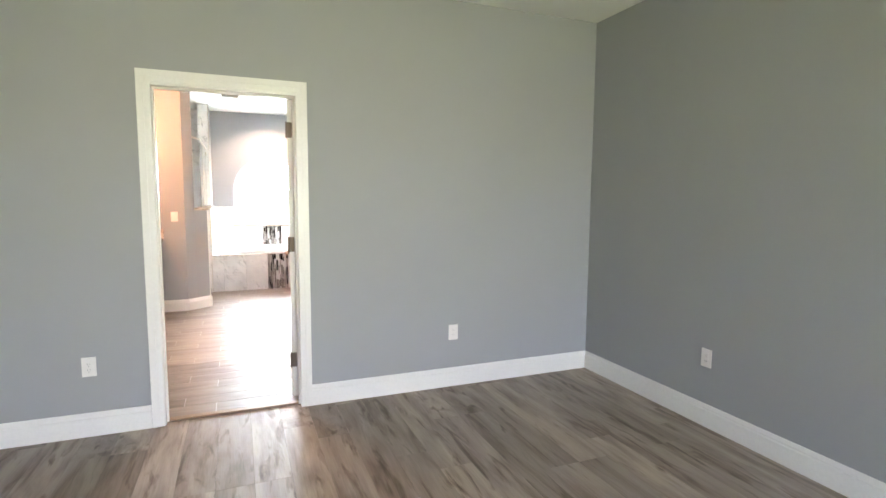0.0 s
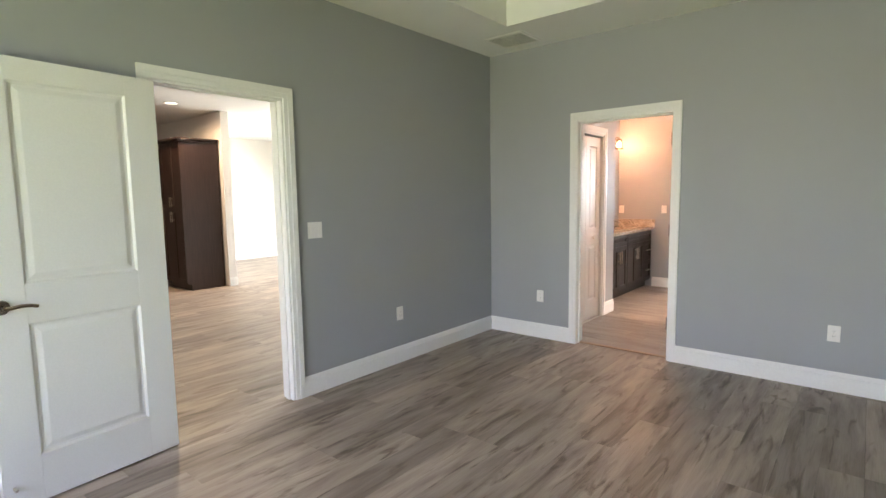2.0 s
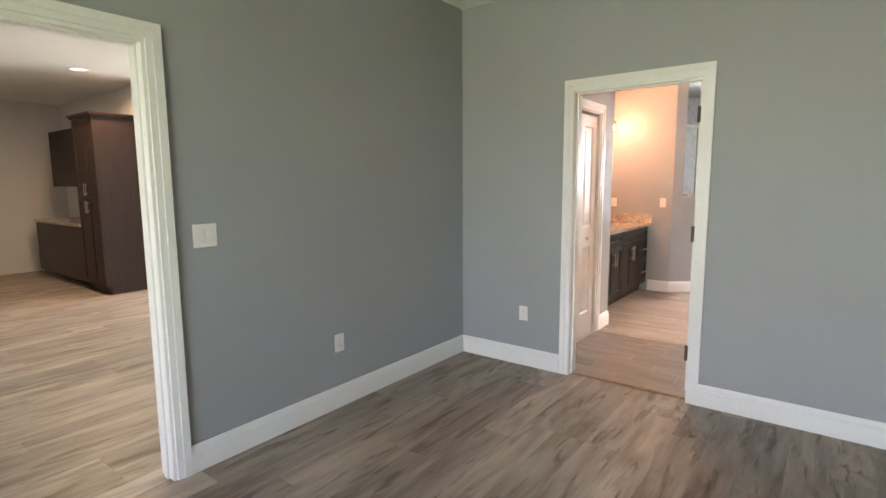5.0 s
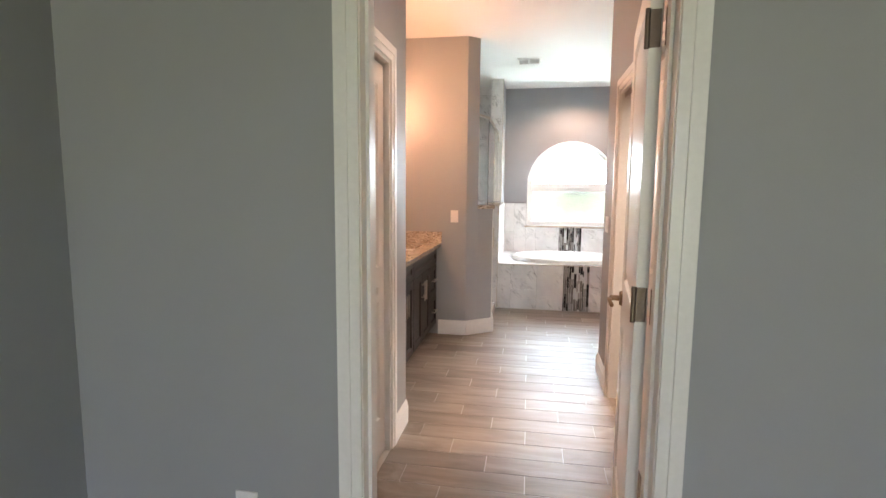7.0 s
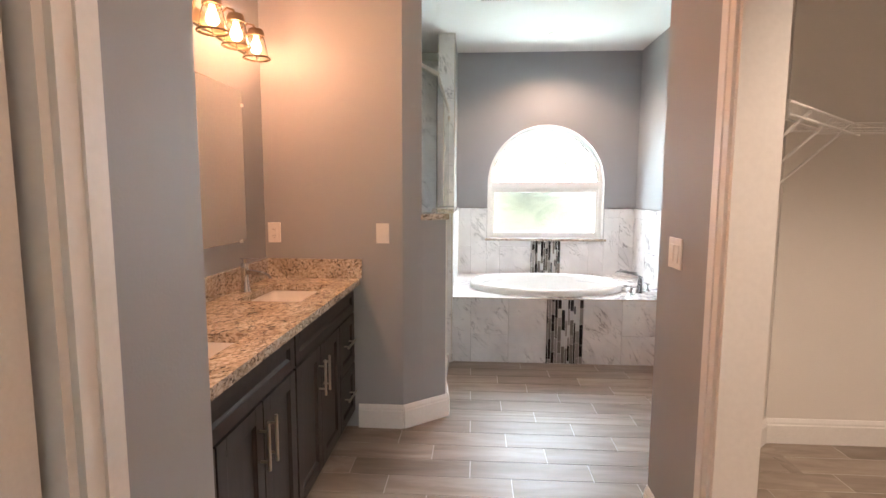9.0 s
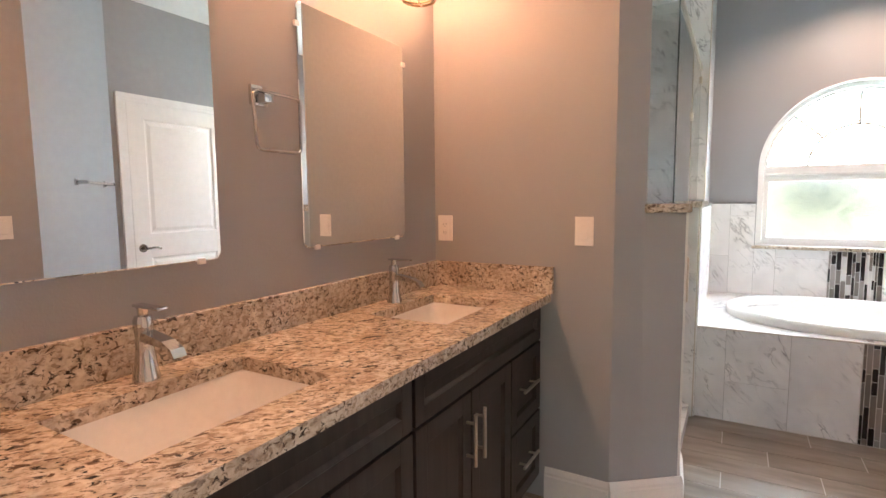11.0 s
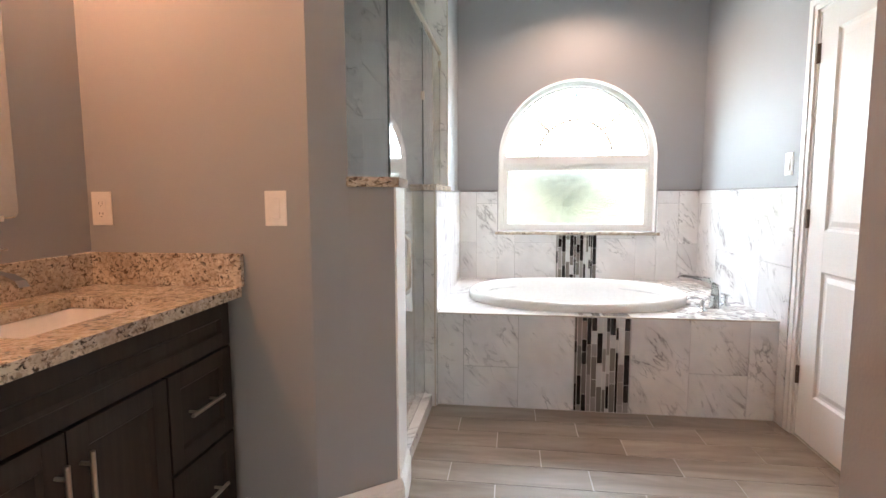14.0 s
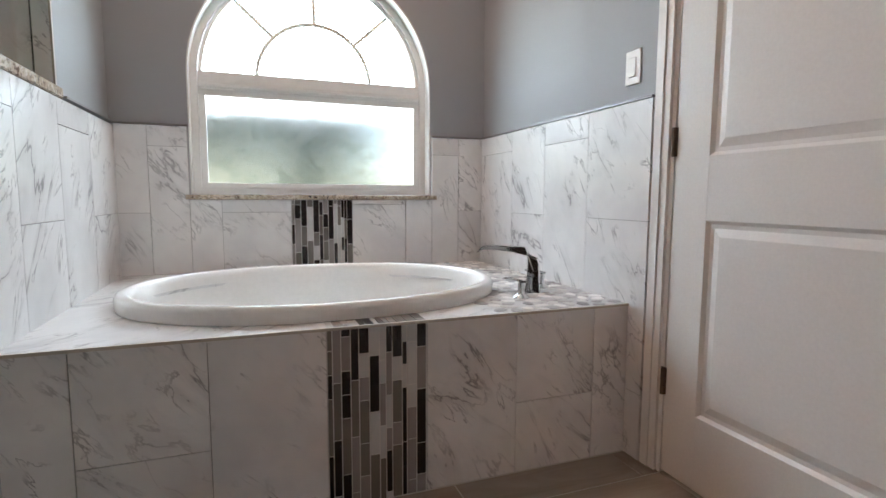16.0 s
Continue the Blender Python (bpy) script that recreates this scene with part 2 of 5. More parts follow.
BRACKET = plain("white_coated_wire", (0.80, 0.79, 0.77), 0.4)
CLEAR = glass("clear_glass")
EDGE = glass("green_glass_edge", (0.35, 0.62, 0.55), 0.05)
JAR = glass("seeded_glass", (1.0, 0.95, 0.88), 0.02)
PANE = glass("window_glass", (0.97, 1.0, 0.99), 0.0, 1.02)
FROST = rain_glass()
MIRROR = plain("silvered_mirror", (0.90, 0.91, 0.90), 0.0, 1.0)
BULB = glowing("lit_bulb", (1.0, 0.62, 0.30), 4.0)
DOWNLIGHT = glowing("lit_lens", (1.0, 0.90, 0.74), 0.3)
PEBBLE = island_tones("river_pebbles", [(0.0, (0.22, 0.21, 0.22)), (0.4, (0.42, 0.40, 0.39)), (0.7, (0.62, 0.60, 0.58)), (1.0, (0.75, 0.73, 0.71))], 0.45)
GRASS = plain("lawn", (0.17, 0.18, 0.105), 0.9, grain=0.5, scale=8)
LEAF = island_tones("leaves", [(0.0, (0.10, 0.105, 0.065)), (0.7, (0.17, 0.175, 0.11)), (1.0, (0.25, 0.20, 0.14))], 0.6)
BARK = plain("bark", (0.11, 0.085, 0.06), 0.9, grain=0.6, scale=25)
STUCCO = plain("stucco", (0.55, 0.52, 0.47), 0.9, grain=0.5, scale=70)

# ---- mesh helpers ----
def box(bm, x0, y0, z0, x1, y1, z1, bevel=0.0):
    lo, hi = (min(x0, x1), min(y0, y1), min(z0, z1)), (max(x0, x1), max(y0, y1), max(z0, z1))
    v = [bm.verts.new((x, y, z)) for x in (lo[0], hi[0]) for y in (lo[1], hi[1]) for z in (lo[2], hi[2])]
    faces = [bm.faces.new([v[i] for i in f]) for f in ((0, 1, 3, 2), (4, 6, 7, 5), (0, 4, 5, 1), (2, 3, 7, 6), (0, 2, 6, 4), (1, 5, 7, 3))]
    if bevel:
        edges = list({e for f in faces for e in f.edges})
        bmesh.ops.bevel(bm, geom=edges, offset=bevel, segments=2, affect="EDGES", profile=0.6)
    return v


def prism(bm, outline, z0, z1):
    """An upright prism over a plan outline, given anticlockwise."""
    a = [bm.verts.new((x, y, z0)) for x, y in outline]
    b = [bm.verts.new((x, y, z1)) for x, y in outline]
    bm.faces.new(a[::-1])
    bm.faces.new(b)
    for i in range(len(a)):
        j = (i + 1) % len(a)
        bm.faces.new((a[i], a[j], b[j], b[i]))


def rod(bm, p, q, r, r2=None, seg=12):
    p, q = Vector(p), Vector(q)
    m = Matrix.Translation((p + q) / 2) @ (q - p).to_track_quat("Z", "Y").to_matrix().to_4x4()
    bmesh.ops.create_cone(bm, cap_ends=True, segments=seg, radius1=r, radius2=r if r2 is None else r2, depth=(q - p).length, matrix=m)


def tube(bm, points, r, seg=8, closed=False):
    """A round bar swept along points."""
    pts = [Vector(p) for p in points]
    rings = []
    for i, p in enumerate(pts):
        a = pts[i - 1] if (i or closed) else p
        b = pts[(i + 1) % len(pts)] if (i < len(pts) - 1 or closed) else p
        q = (b - a).to_track_quat("Z", "Y")
        rings.append([bm.verts.new(p + q @ Vector((r * math.cos(k * math.tau / seg), r * math.sin(k * math.tau / seg), 0))) for k in range(seg)])
    n = len(rings)
    for i in range(n if closed else n - 1):
        a, b = rings[i], rings[(i + 1) % n]
        shift = min(range(seg), key=lambda s: sum((a[k].co - b[(k + s) % seg].co).length for k in range(seg)))
        for k in range(seg):
            bm.faces.new((a[k], a[(k + 1) % seg], b[(k + 1 + shift) % seg], b[(k + shift) % seg]))
    if not closed:
        bm.faces.new(rings[0][::-1])
        bm.faces.new(rings[-1])


def lathe(bm, profile, seg=24, center=(0, 0, 0), squash=(1, 1)):
    """Turns (radius, height) pairs round the z axis."""
    rings = []
    for r, z in profile:
        rings.append([bm.verts.new((center[0] + squash[0] * r * math.cos(k * math.tau / seg), center[1] + squash[1] * r * math.sin(k * math.tau / seg), center[2] + z)) for k in range(seg)])
    for a, b in zip(rings, rings[1:]):
        for k in range(seg):
            bm.faces.new((a[k], a[(k + 1) % seg], b[(k + 1) % seg], b[k]))


def mesh_of(name, bm, mat, smooth=False):
    bmesh.ops.recalc_face_normals(bm, faces=bm.faces[:])
    me = bpy.data.meshes.new(name)
    bm.to_mesh(me)
    bm.free()
    me.materials.append(mat)
    if smooth:
        me.shade_smooth()
        me.set_sharp_from_angle(angle=radians(38))
    return me


def part(name, bm, mat, parent, label="", smooth=False, at=None):
    ob = new(name, mesh_of(name, bm, mat, smooth))
    ob.parent = parent
    if at is not None:
        ob.matrix_basis = at
    return tagged(ob, label)


def structure(name, bm, mat, label="", category="", smooth=False):
    return tagged(new(name, mesh_of(name, bm, mat, smooth)), label, category, kind="structure")


def thing(name, label, category, m=None, group=""):
    ob = new(name)
    ob.empty_display_size = 0.1
    if m is not None:
        ob.matrix_basis = m
    return tagged(ob, label, category, group)


def single(name, bm, mat, label, category, m=None, group="", smooth=False):
    ob = new(name, mesh_of(name, bm, mat, smooth))
    if m is not None:
        ob.matrix_basis = m
    return tagged(ob, label, category, group)


def boxes(*rows, bevel=0.0):
    bm = bmesh.new()
    for r in rows:
        box(bm, *r, bevel=bevel)
    return bm


def wall(name, axis, face0, face1, a, b, z0, z1, holes=(), mat=None, label="grey painted plaster wall"):
    """A straight wall between two faces, along the other axis from a to b, with rectangular openings (a, b, z0, z1)."""
    bm = bmesh.new()

    def piece(u0, u1, w0, w1):
        if u1 - u0 > 1e-4 and w1 - w0 > 1e-4:
            if axis == "x":
                box(bm, u0, face0, w0, u1, face1, w1)
            else:
                box(bm, face0, u0, w0, face1, u1, w1)
    u = a
    for h0, h1, k0, k1 in sorted(holes):
        piece(u, h0, z0, z1)
        piece(h0, h1, z0, k0 - (0.03 if k0 < 0.05 else 0))
        piece(h0, h1, k1, z1)
        u = h1
    piece(u, b, z0, z1)
    return structure(name, bm, mat or WALL, label, "wall")


# ---- levels ----
BED = -0.008          # bedroom floor
BC, TC, LC = 2.765, 2.785, 2.77   # ceilings: bedroom, bathroom, living room
DH = 2.03             # door openings

# ---- bedroom ----
wall("wall_west", "y", -1.43, -1.31, -3.3, 3.65, -0.2, 3.2, [(0.434, 1.242, BED, DH + 0.015)])
wall("wall_bath", "x", 3.65, 3.775, -1.43, 2.88, -0.2, 3.2, [(-0.357, 0.454, BED, DH + 0.015)])
wall("wall_east", "y", 2.755, 2.88, -3.3, 3.65, -0.2, 3.2)
wall("wall_south", "x", -3.3, -3.18, -1.31, 2.755, -0.2, 3.2, [(-0.7, 2.1, 0.45, 2.45)])
bm = bmesh.new()
T0, T1, TY0, TY1, TZ = -0.675, 2.12, -2.5, 2.965, 3.02
box(bm, -1.31, -3.18, BC, T0, 3.65, 3.1)
box(bm, T1, -3.18, BC, 2.755, 3.65, 3.1)
box(bm, T0, -3.18, BC, T1, TY0, 3.1)
box(bm, T0, TY1, BC, T1, 3.65, 3.1)
box(bm, T0, TY0, TZ, T1, TY1, 3.1)
structure("ceiling_bedroom", bm, CEILING, "white ceiling with a raised tray in the middle", "ceiling")
floor_bed = structure("floor_bedroom", boxes((-1.43, -3.3, -0.2, 2.88, 3.71, BED - 0.006)), DARK_GROUT, "grey-brown vinyl plank floor", "floor")

# ---- bathroom shell ----
wall("wall_passage_left", "y", -0.715, -0.605, 3.775, 5.165, -0.2, 2.9, [(4.06, 4.828, 0.0, DH)])
wall("wall_alcove_near", "x", 5.06, 5.165, -1.29, -0.715, -0.2, 2.9)
wall("wall_alcove_back", "y", -1.41, -1.29, 3.775, 9.72, -0.2, 2.9)
wall("wall_vanity_end", "x", 7.09, 7.21, -1.29, -0.52, -0.2, 2.9)
bm = bmesh.new()
prism(bm, [(-0.52, 7.09), (-0.497, 7.09), (-0.398, 7.182), (-0.488, 7.278), (-0.52, 7.248)], -0.2, 2.9)
structure("wall_shower_angle", bm, WALL, "grey painted angled wall beside the shower", "wall")
bm = bmesh.new()
prism(bm, [(-0.398, 7.182), (-0.264, 7.275), (-0.285, 7.505), (-0.40, 7.505), (-0.488, 7.278)], -0.2, 1.215)
structure("wall_shower_low", bm, WALL, "grey painted angled half wall of the shower", "wall")
wall("wall_shower_tub_low", "y", -0.425, -0.285, 8.29, 8.95, -0.2, 1.215)
wall("wall_shower_tub", "y", -0.425, -0.285, 8.95, 9.59, -0.2, 2.9)
wall("wall_tub_right", "y", 1.545, 1.67, 7.19, 9.59, -0.2, 2.9, [(7.29, 8.175, 0.0, DH)])
bm = bmesh.new()
prism(bm, [(0.655, 6.335), (0.655, 6.18), (0.765, 6.18), (0.765, 6.356), (1.633, 7.19), (1.545, 7.19)], -0.2, 2.9)
structure("wall_towel_angle", bm, WALL, "grey painted angled wall with a towel bar", "wall")
wall("wall_passage_right", "y", 0.655, 0.76, 3.775, 6.18, -0.2, 2.9, [(4.45, 5.788, 0.0, DH)])

# tub wall with the arched opening
AX, AR, A0, A1 = 0.63, 0.595, 0.91, 1.475


def arch_wall(y0, y1):
    bm = bmesh.new()
    box(bm, -1.41, y0, -0.2, AX - AR, y1, 2.9)
    box(bm, AX + AR, y0, -0.2, 2.6, y1, 2.9)
    box(bm, AX - AR, y0, -0.2, AX + AR, y1, A0)
    n = 40
    for y in (y0, y1):
        low = [bm.verts.new((AX - AR * math.cos(math.pi * i / n), y, A1 + AR * math.sin(math.pi * i / n))) for i in range(n + 1)]
        top = [bm.verts.new((AX - AR * math.cos(math.pi * i / n), y, 2.9)) for i in range(n + 1)]
        for i in range(n):
            bm.faces.new((low[i], low[i + 1], top[i + 1], top[i]))
        if y == y0:
            first = low
    for i in range(n):
        bm.faces.new((first[i], first[i + 1], low[i + 1], low[i]))
    return bm


structure("wall_tub_back", arch_wall(9.59, 9.72), WALL, "grey painted wall with an arched window opening", "wall")
structure("ceiling_bathroom", boxes((-1.41, 3.775, TC, 2.6, 9.72, 2.9)), CEILING, "white bathroom ceiling", "ceiling")
floor_bath = structure("floor_bathroom", boxes((-1.41, 3.712, -0.2, 2.6, 9.72, -0.0016)), GROUT, "taupe wood-look plank tile floor", "floor")

# closet: off-white lining and outer walls
wall("wall_closet_lining", "y", 0.762, 0.785, 3.80, 6.343, 0.0, TC, [(4.45, 5.788, 0.0, DH)], WHITE_WALL, "off-white closet wall")
bm = bmesh.new()
prism(bm, [(0.785, 6.345), (1.53, 7.06), (1.505, 7.065), (0.767, 6.356)], 0.0, TC)
structure("wall_closet_angle", bm, WHITE_WALL, "off-white angled closet wall", "wall")
wall("wall_closet_back", "x", 7.06, 7.10, 1.532, 2.6, 0.0, TC, (), WHITE_WALL, "off-white closet wall")
wall("wall_closet_east", "y", 2.48, 2.6, 3.80, 7.06, 0.0, TC, (), WHITE_WALL, "off-white closet wall")
wall("wall_closet_south", "x", 3.777, 3.80, 0.762, 2.6, 0.0, TC, (), WHITE_WALL, "off-white closet wall")
wall("wall_east_outer", "y", 2.602, 2.72, 3.775, 9.72, -0.2, 2.9)

# ---- living room through the entry door ----
wall("wall_living_south", "x", -2.12, -2.0, -9.6, -1.43, -0.2, 2.9, (), WHITE_WALL, "cream living room wall")
wall("wall_living_west", "y", -9.6, -9.48, -2.0, 7.7, -0.2, 2.9, (), WHITE_WALL, "cream living room wall")
wall("wall_living_north", "x", 7.7, 7.82, -9.6, -1.41, -0.2, 2.9, [(-8.4, -3.4, 0.0, 2.45)], WHITE_WALL, "cream wall with a wide glass door opening")
wall("wall_living_partition", "x", 3.34, 3.47, -9.48, -6.2, 0.0, LC, (), WHITE_WALL, "cream partition beside the tall cabinet")
wall("wall_living_east", "y", -1.452, -1.432, 3.65, 7.7, -0.2, 2.9, (), WHITE_WALL, "cream living room wall")
structure("ceiling_living", boxes((-9.48, -2.0, LC, -1.43, 7.7, 2.9)), CEILING, "white living room ceiling", "ceiling")
floor_living = structure("floor_living", boxes((-9.6, -2.12, -0.2, -1.43, 7.82, BED - 0.006)), DARK_GROUT, "grey-brown vinyl plank floor", "floor")

# ---- outside ----
structure("ground", boxes((-400, -400, -0.35, 400, 400, -0.2)), GRASS, "mown pale green lawn", "ground")
# never in view: slab added above the ceilings to block sun leaks
structure("roof", boxes((-10.2, -3.9, 3.2, 3.4, 10.3, 3.35)), STUCCO, "unseen flat slab added to keep the sun out of the rooms", "roof")

# ---- trim ----
def casing(name, axis, face, out, a, b, z0, top, width=0.085, depth=0.018, label="white moulded door casing"):
    """Three stepped mitre-less boards round an opening on one wall face; out is +1 or -1, away from the wall."""
    bm = bmesh.new()

    def board(u0, u1, w0, w1, d0):
        if axis == "x":
            box(bm, u0, face, w0, u1, face + out * d0, w1, bevel=0.0007)
        else:
            box(bm, face, u0, w0, face + out * d0, u1, w1, bevel=0.0007)
    for k, (lo, hi) in enumerate(((0.0, 0.45), (0.45, 1.0))):
        d = depth * (0.72, 1.0)[k]
        board(a - width * hi, a - width * lo, z0, top + width * lo, d)
        board(b + width * lo, b + width * hi, z0, top + width * lo, d)
        board(a - width * hi, b + width * hi, top + width * lo, top + width * hi, d)
    return structure(name, bm, TRIM, label, "door casing")


def jamb(name, axis, f0, f1, a, b, z0, top, stop=True):
    """Lining of an opening through a wall, with a door stop."""
    bm = bmesh.new()
    t = 0.004
    rows = [(a - 0.0, a + t * 4, z0, top), (b - t * 4, b, z0, top), (a + t * 4, b - t * 4, top - t * 4, top)]
    mid = (f0 + f1) / 2
    spans = [(f0, f1, rows)]
    if stop:
        s = t * 4 + 0.010
        spans.append((mid - 0.018, mid + 0.018, [(a + t * 4, a + s, z0, top - t * 4), (b - s, b - t * 4, z0, top - t * 4), (a + s, b - s, top - s, top - t * 4)]))
    for g0, g1, rr in spans:
        for u0, u1, w0, w1 in rr:
            if axis == "x":
                box(bm, u0, g0, w0, u1, g1, w1)
            else:
                box(bm, g0, u0, w0, g1, u1, w1)
    return structure(name, bm, TRIM, "white painted door jamb with a stop", "door jamb")


casing("trim_bath_door", "x", 3.65, -1, -0.357, 0.454, BED, DH + 0.015, 0.068)
casing("trim_bath_door_inner", "x", 3.775, 1, -0.357, 0.454, 0.0, DH + 0.015, 0.068)
jamb("jamb_bath_door", "x", 3.648, 3.777, -0.370, 0.467, BED, DH + 0.015)
casing("trim_entry_door", "y", -1.31, 1, 0.434, 1.242, BED, DH + 0.015, 0.068)
jamb("jamb_entry_door", "y", -1.432, -1.308, 0.434, 1.242, BED, DH + 0.015)
casing("trim_entry_door_outer", "y", -1.43, -1, 0.434, 1.242, BED, DH)
casing("trim_linen_closet", "y", -0.605, 1, 4.06, 4.828, 0.0, DH, 0.072)
jamb("jamb_linen_closet", "y", -0.717, -0.603, 4.06, 4.828, 0.0, DH, False)
casing("trim_closet", "y", 0.655, -1, 4.45, 5.788, 0.0, DH, 0.075)
jamb("jamb_closet", "y", 0.653, 0.787, 4.45, 5.788, 0.0, DH, False)
casing("trim_toilet_door", "y", 1.545, -1, 7.29, 8.175, 0.0, DH, 0.060)
jamb("jamb_toilet_door", "y", 1.543, 1.672, 7.29, 8.175, 0.0, DH)


def skirting(name, p, q, z0, height=0.14, label="white moulded baseboard"):
    """A baseboard from p to q in plan; it stands to the left of that line, with a stepped top."""
    p, q = Vector((*p, 0)), Vector((*q, 0))
    d = (q - p).normalized()
    nrm = Vector((-d.y, d.x, 0))
    bm = bmesh.new()
    prof = [(0, 0), (0.016, 0), (0.016, height * 0.74), (0.012, height * 0.78), (0.012, height * 0.86), (0.007, height * 0.95), (0.004, height), (0, height)]
    ends = [[bm.verts.new(c + nrm * o + Vector((0, 0, z0 + h))) for o, h in prof] for c in (p, q)]
    for i in range(len(prof)):
        j = (i + 1) % len(prof)
        bm.faces.new((ends[0][i], ends[0][j], ends[1][j], ends[1][i]))
    bm.faces.new(ends[0])
    bm.faces.new(ends[1][::-1])
    return structure(name, bm, TRIM, label, "baseboard")


# bedroom
skirting("baseboard", (-0.428, 3.65), (-1.31, 3.65), BED)
skirting("baseboard", (2.755, 3.65), (0.522, 3.65), BED)
skirting("baseboard", (2.755, -3.18), (2.755, 3.634), BED)
skirting("baseboard", (-1.31, 3.634), (-1.31, 1.31), BED)
skirting("baseboard", (-1.31, 0.365), (-1.31, -3.18), BED)
# bathroom
skirting("baseboard", (-0.605, 5.165), (-0.605, 4.900), 0.0)
skirting("baseboard", (-0.497, 7.09), (-0.76, 7.09), 0.0)
skirting("baseboard", (-0.255, 7.281), (-0.497, 7.09), 0.0)
skirting("baseboard", (-0.2765, 7.514), (-0.2525, 7.283), 0.0)
skirting("baseboard", (0.655, 5.863), (0.655, 6.335), 0.0)
skirting("baseboard", (0.655, 6.335), (1.545, 7.19), 0.0)
skirting("baseboard", (0.785, 6.345), (0.785, 5.788), 0.0)
skirting("baseboard", (1.53, 7.06), (0.785, 6.345), 0.0)
skirting("baseboard", (2.48, 7.06), (1.53, 7.06), 0.0)
skirting("baseboard", (2.48, 3.80), (2.48, 7.044), 0.0)
# living room
skirting("baseboard", (-6.2, 3.47), (-6.2, 3.345), BED)
skirting("baseboard", (-9.464, 3.47), (-6.2, 3.47), BED)
skirting("baseboard", (-9.48, 7.7), (-9.48, 3.486), BED)
bm = boxes((-0.341, 3.690, -0.006, 0.438, 3.735, 0.006), bevel=0.004)
structure("threshold", bm, plain("oak_threshold", (0.30, 0.20, 0.13), 0.4), "brown transition strip in the doorway", "threshold")

# ---- floors, piece by piece ----
def plank_mesh(name, w, d, h, mat, joint=0.0006):
    bm = bmesh.new()
    box(bm, -w / 2 + joint, -d / 2 + joint, -h, w / 2 - joint, d / 2 - joint, 0)
    return mesh_of(name, bm, mat)


def lay(name, mesh, parent, x, y, z, sx=1.0, sy=1.0):
    ob = new(name, mesh)
    ob.parent = parent
    ob.matrix_basis = Matrix.LocRotScale((x, y, z), None, (sx, sy, 1))
    return ob


PLANK = plank_mesh("plank", 0.18, 1.22, 0.006, VINYL)
rng = random.Random(4)


def lay_planks(parent, x0, y0, x1, y1, z):
    x = x0
    while x < x1 - 0.02:
        w = min(0.18, x1 - x)
        y = y0 - rng.choice((0.15, 0.35, 0.55, 0.8, 1.0))
        while y < y1:
            a, b = max(y, y0), min(y + 1.22, y1)
            if b - a > 0.03:
                lay("plank", PLANK, parent, x + w / 2, (a + b) / 2, z, w / 0.18, (b - a) / 1.22)
            y += 1.22
        x += 0.18


lay_planks(floor_bed, -1.31, -3.18, 2.755, 3.69, BED)
lay_planks(floor_living, -7.6, -1.0, -1.31, 3.34, BED)
lay_planks(floor_living, -9.48, 3.34, -1.43, 6.2, BED)
# the far rest of the living room floor, joined
bm = bmesh.new()
for x0, y0, x1, y1 in ((-9.48, -2.0, -7.6, 3.34), (-7.6, -2.0, -1.31, -1.0), (-9.48, 6.2, -1.43, 7.7)):
    x = x0
    while x < x1 - 0.02:
        y = y0
        while y < y1 - 0.02:
            step = rng.choice((0.61, 0.9, 1.22))
            box(bm, x + 0.0006, y + 0.0006, BED - 0.006, min(x + 0.18, x1) - 0.0006, min(y + step, y1) - 0.0006, BED)
            y += step
        x += 0.18
tagged(part("planks", bm, VINYL, floor_living, "grey-brown vinyl planks"), kind="stuff")
TW = 0.1575      # row pitch
TILEM = plank_mesh("floor_tile", 0.596, TW, 0.008, TILE, 0.0022)
ZONES = [(-0.605, 3.735, 0.655, 5.165), (-0.87, 5.165, 0.655, 6.335), (-0.87, 6.335, 1.545, 7.30), (-0.5, 7.30, 1.545, 8.315), (0.785, 3.82, 2.48, 7.05), (0.655, 4.45, 0.785, 5.788)]


def lay_tiles(x0, y0, x1, y1, z=0.0):
    k0 = math.floor((y0 - 8.3145) / TW)
    k1 = math.ceil((y1 - 8.3145) / TW)
    for k in range(k0, k1):
        a, b = max(8.3145 + k * TW, y0), min(8.3145 + (k + 1) * TW, y1)
        if b - a < 0.008:
            continue
        x = 0.282 - 0.2 * (k + 1)
        x -= 0.596 * math.ceil((x - x0) / 0.596)
        while x < x1:
            c, d = max(x, x0), min(x + 0.596, x1)
            if d - c > 0.01:
                lay("floor_tile", TILEM, floor_bath, (c + d) / 2, (a + b) / 2, z, (d - c) / 0.596, (b - a) / TW)
            x += 0.596


for zone in ZONES:
    lay_tiles(*zone, -0.001 if zone[0] > 0.7 else 0.0)

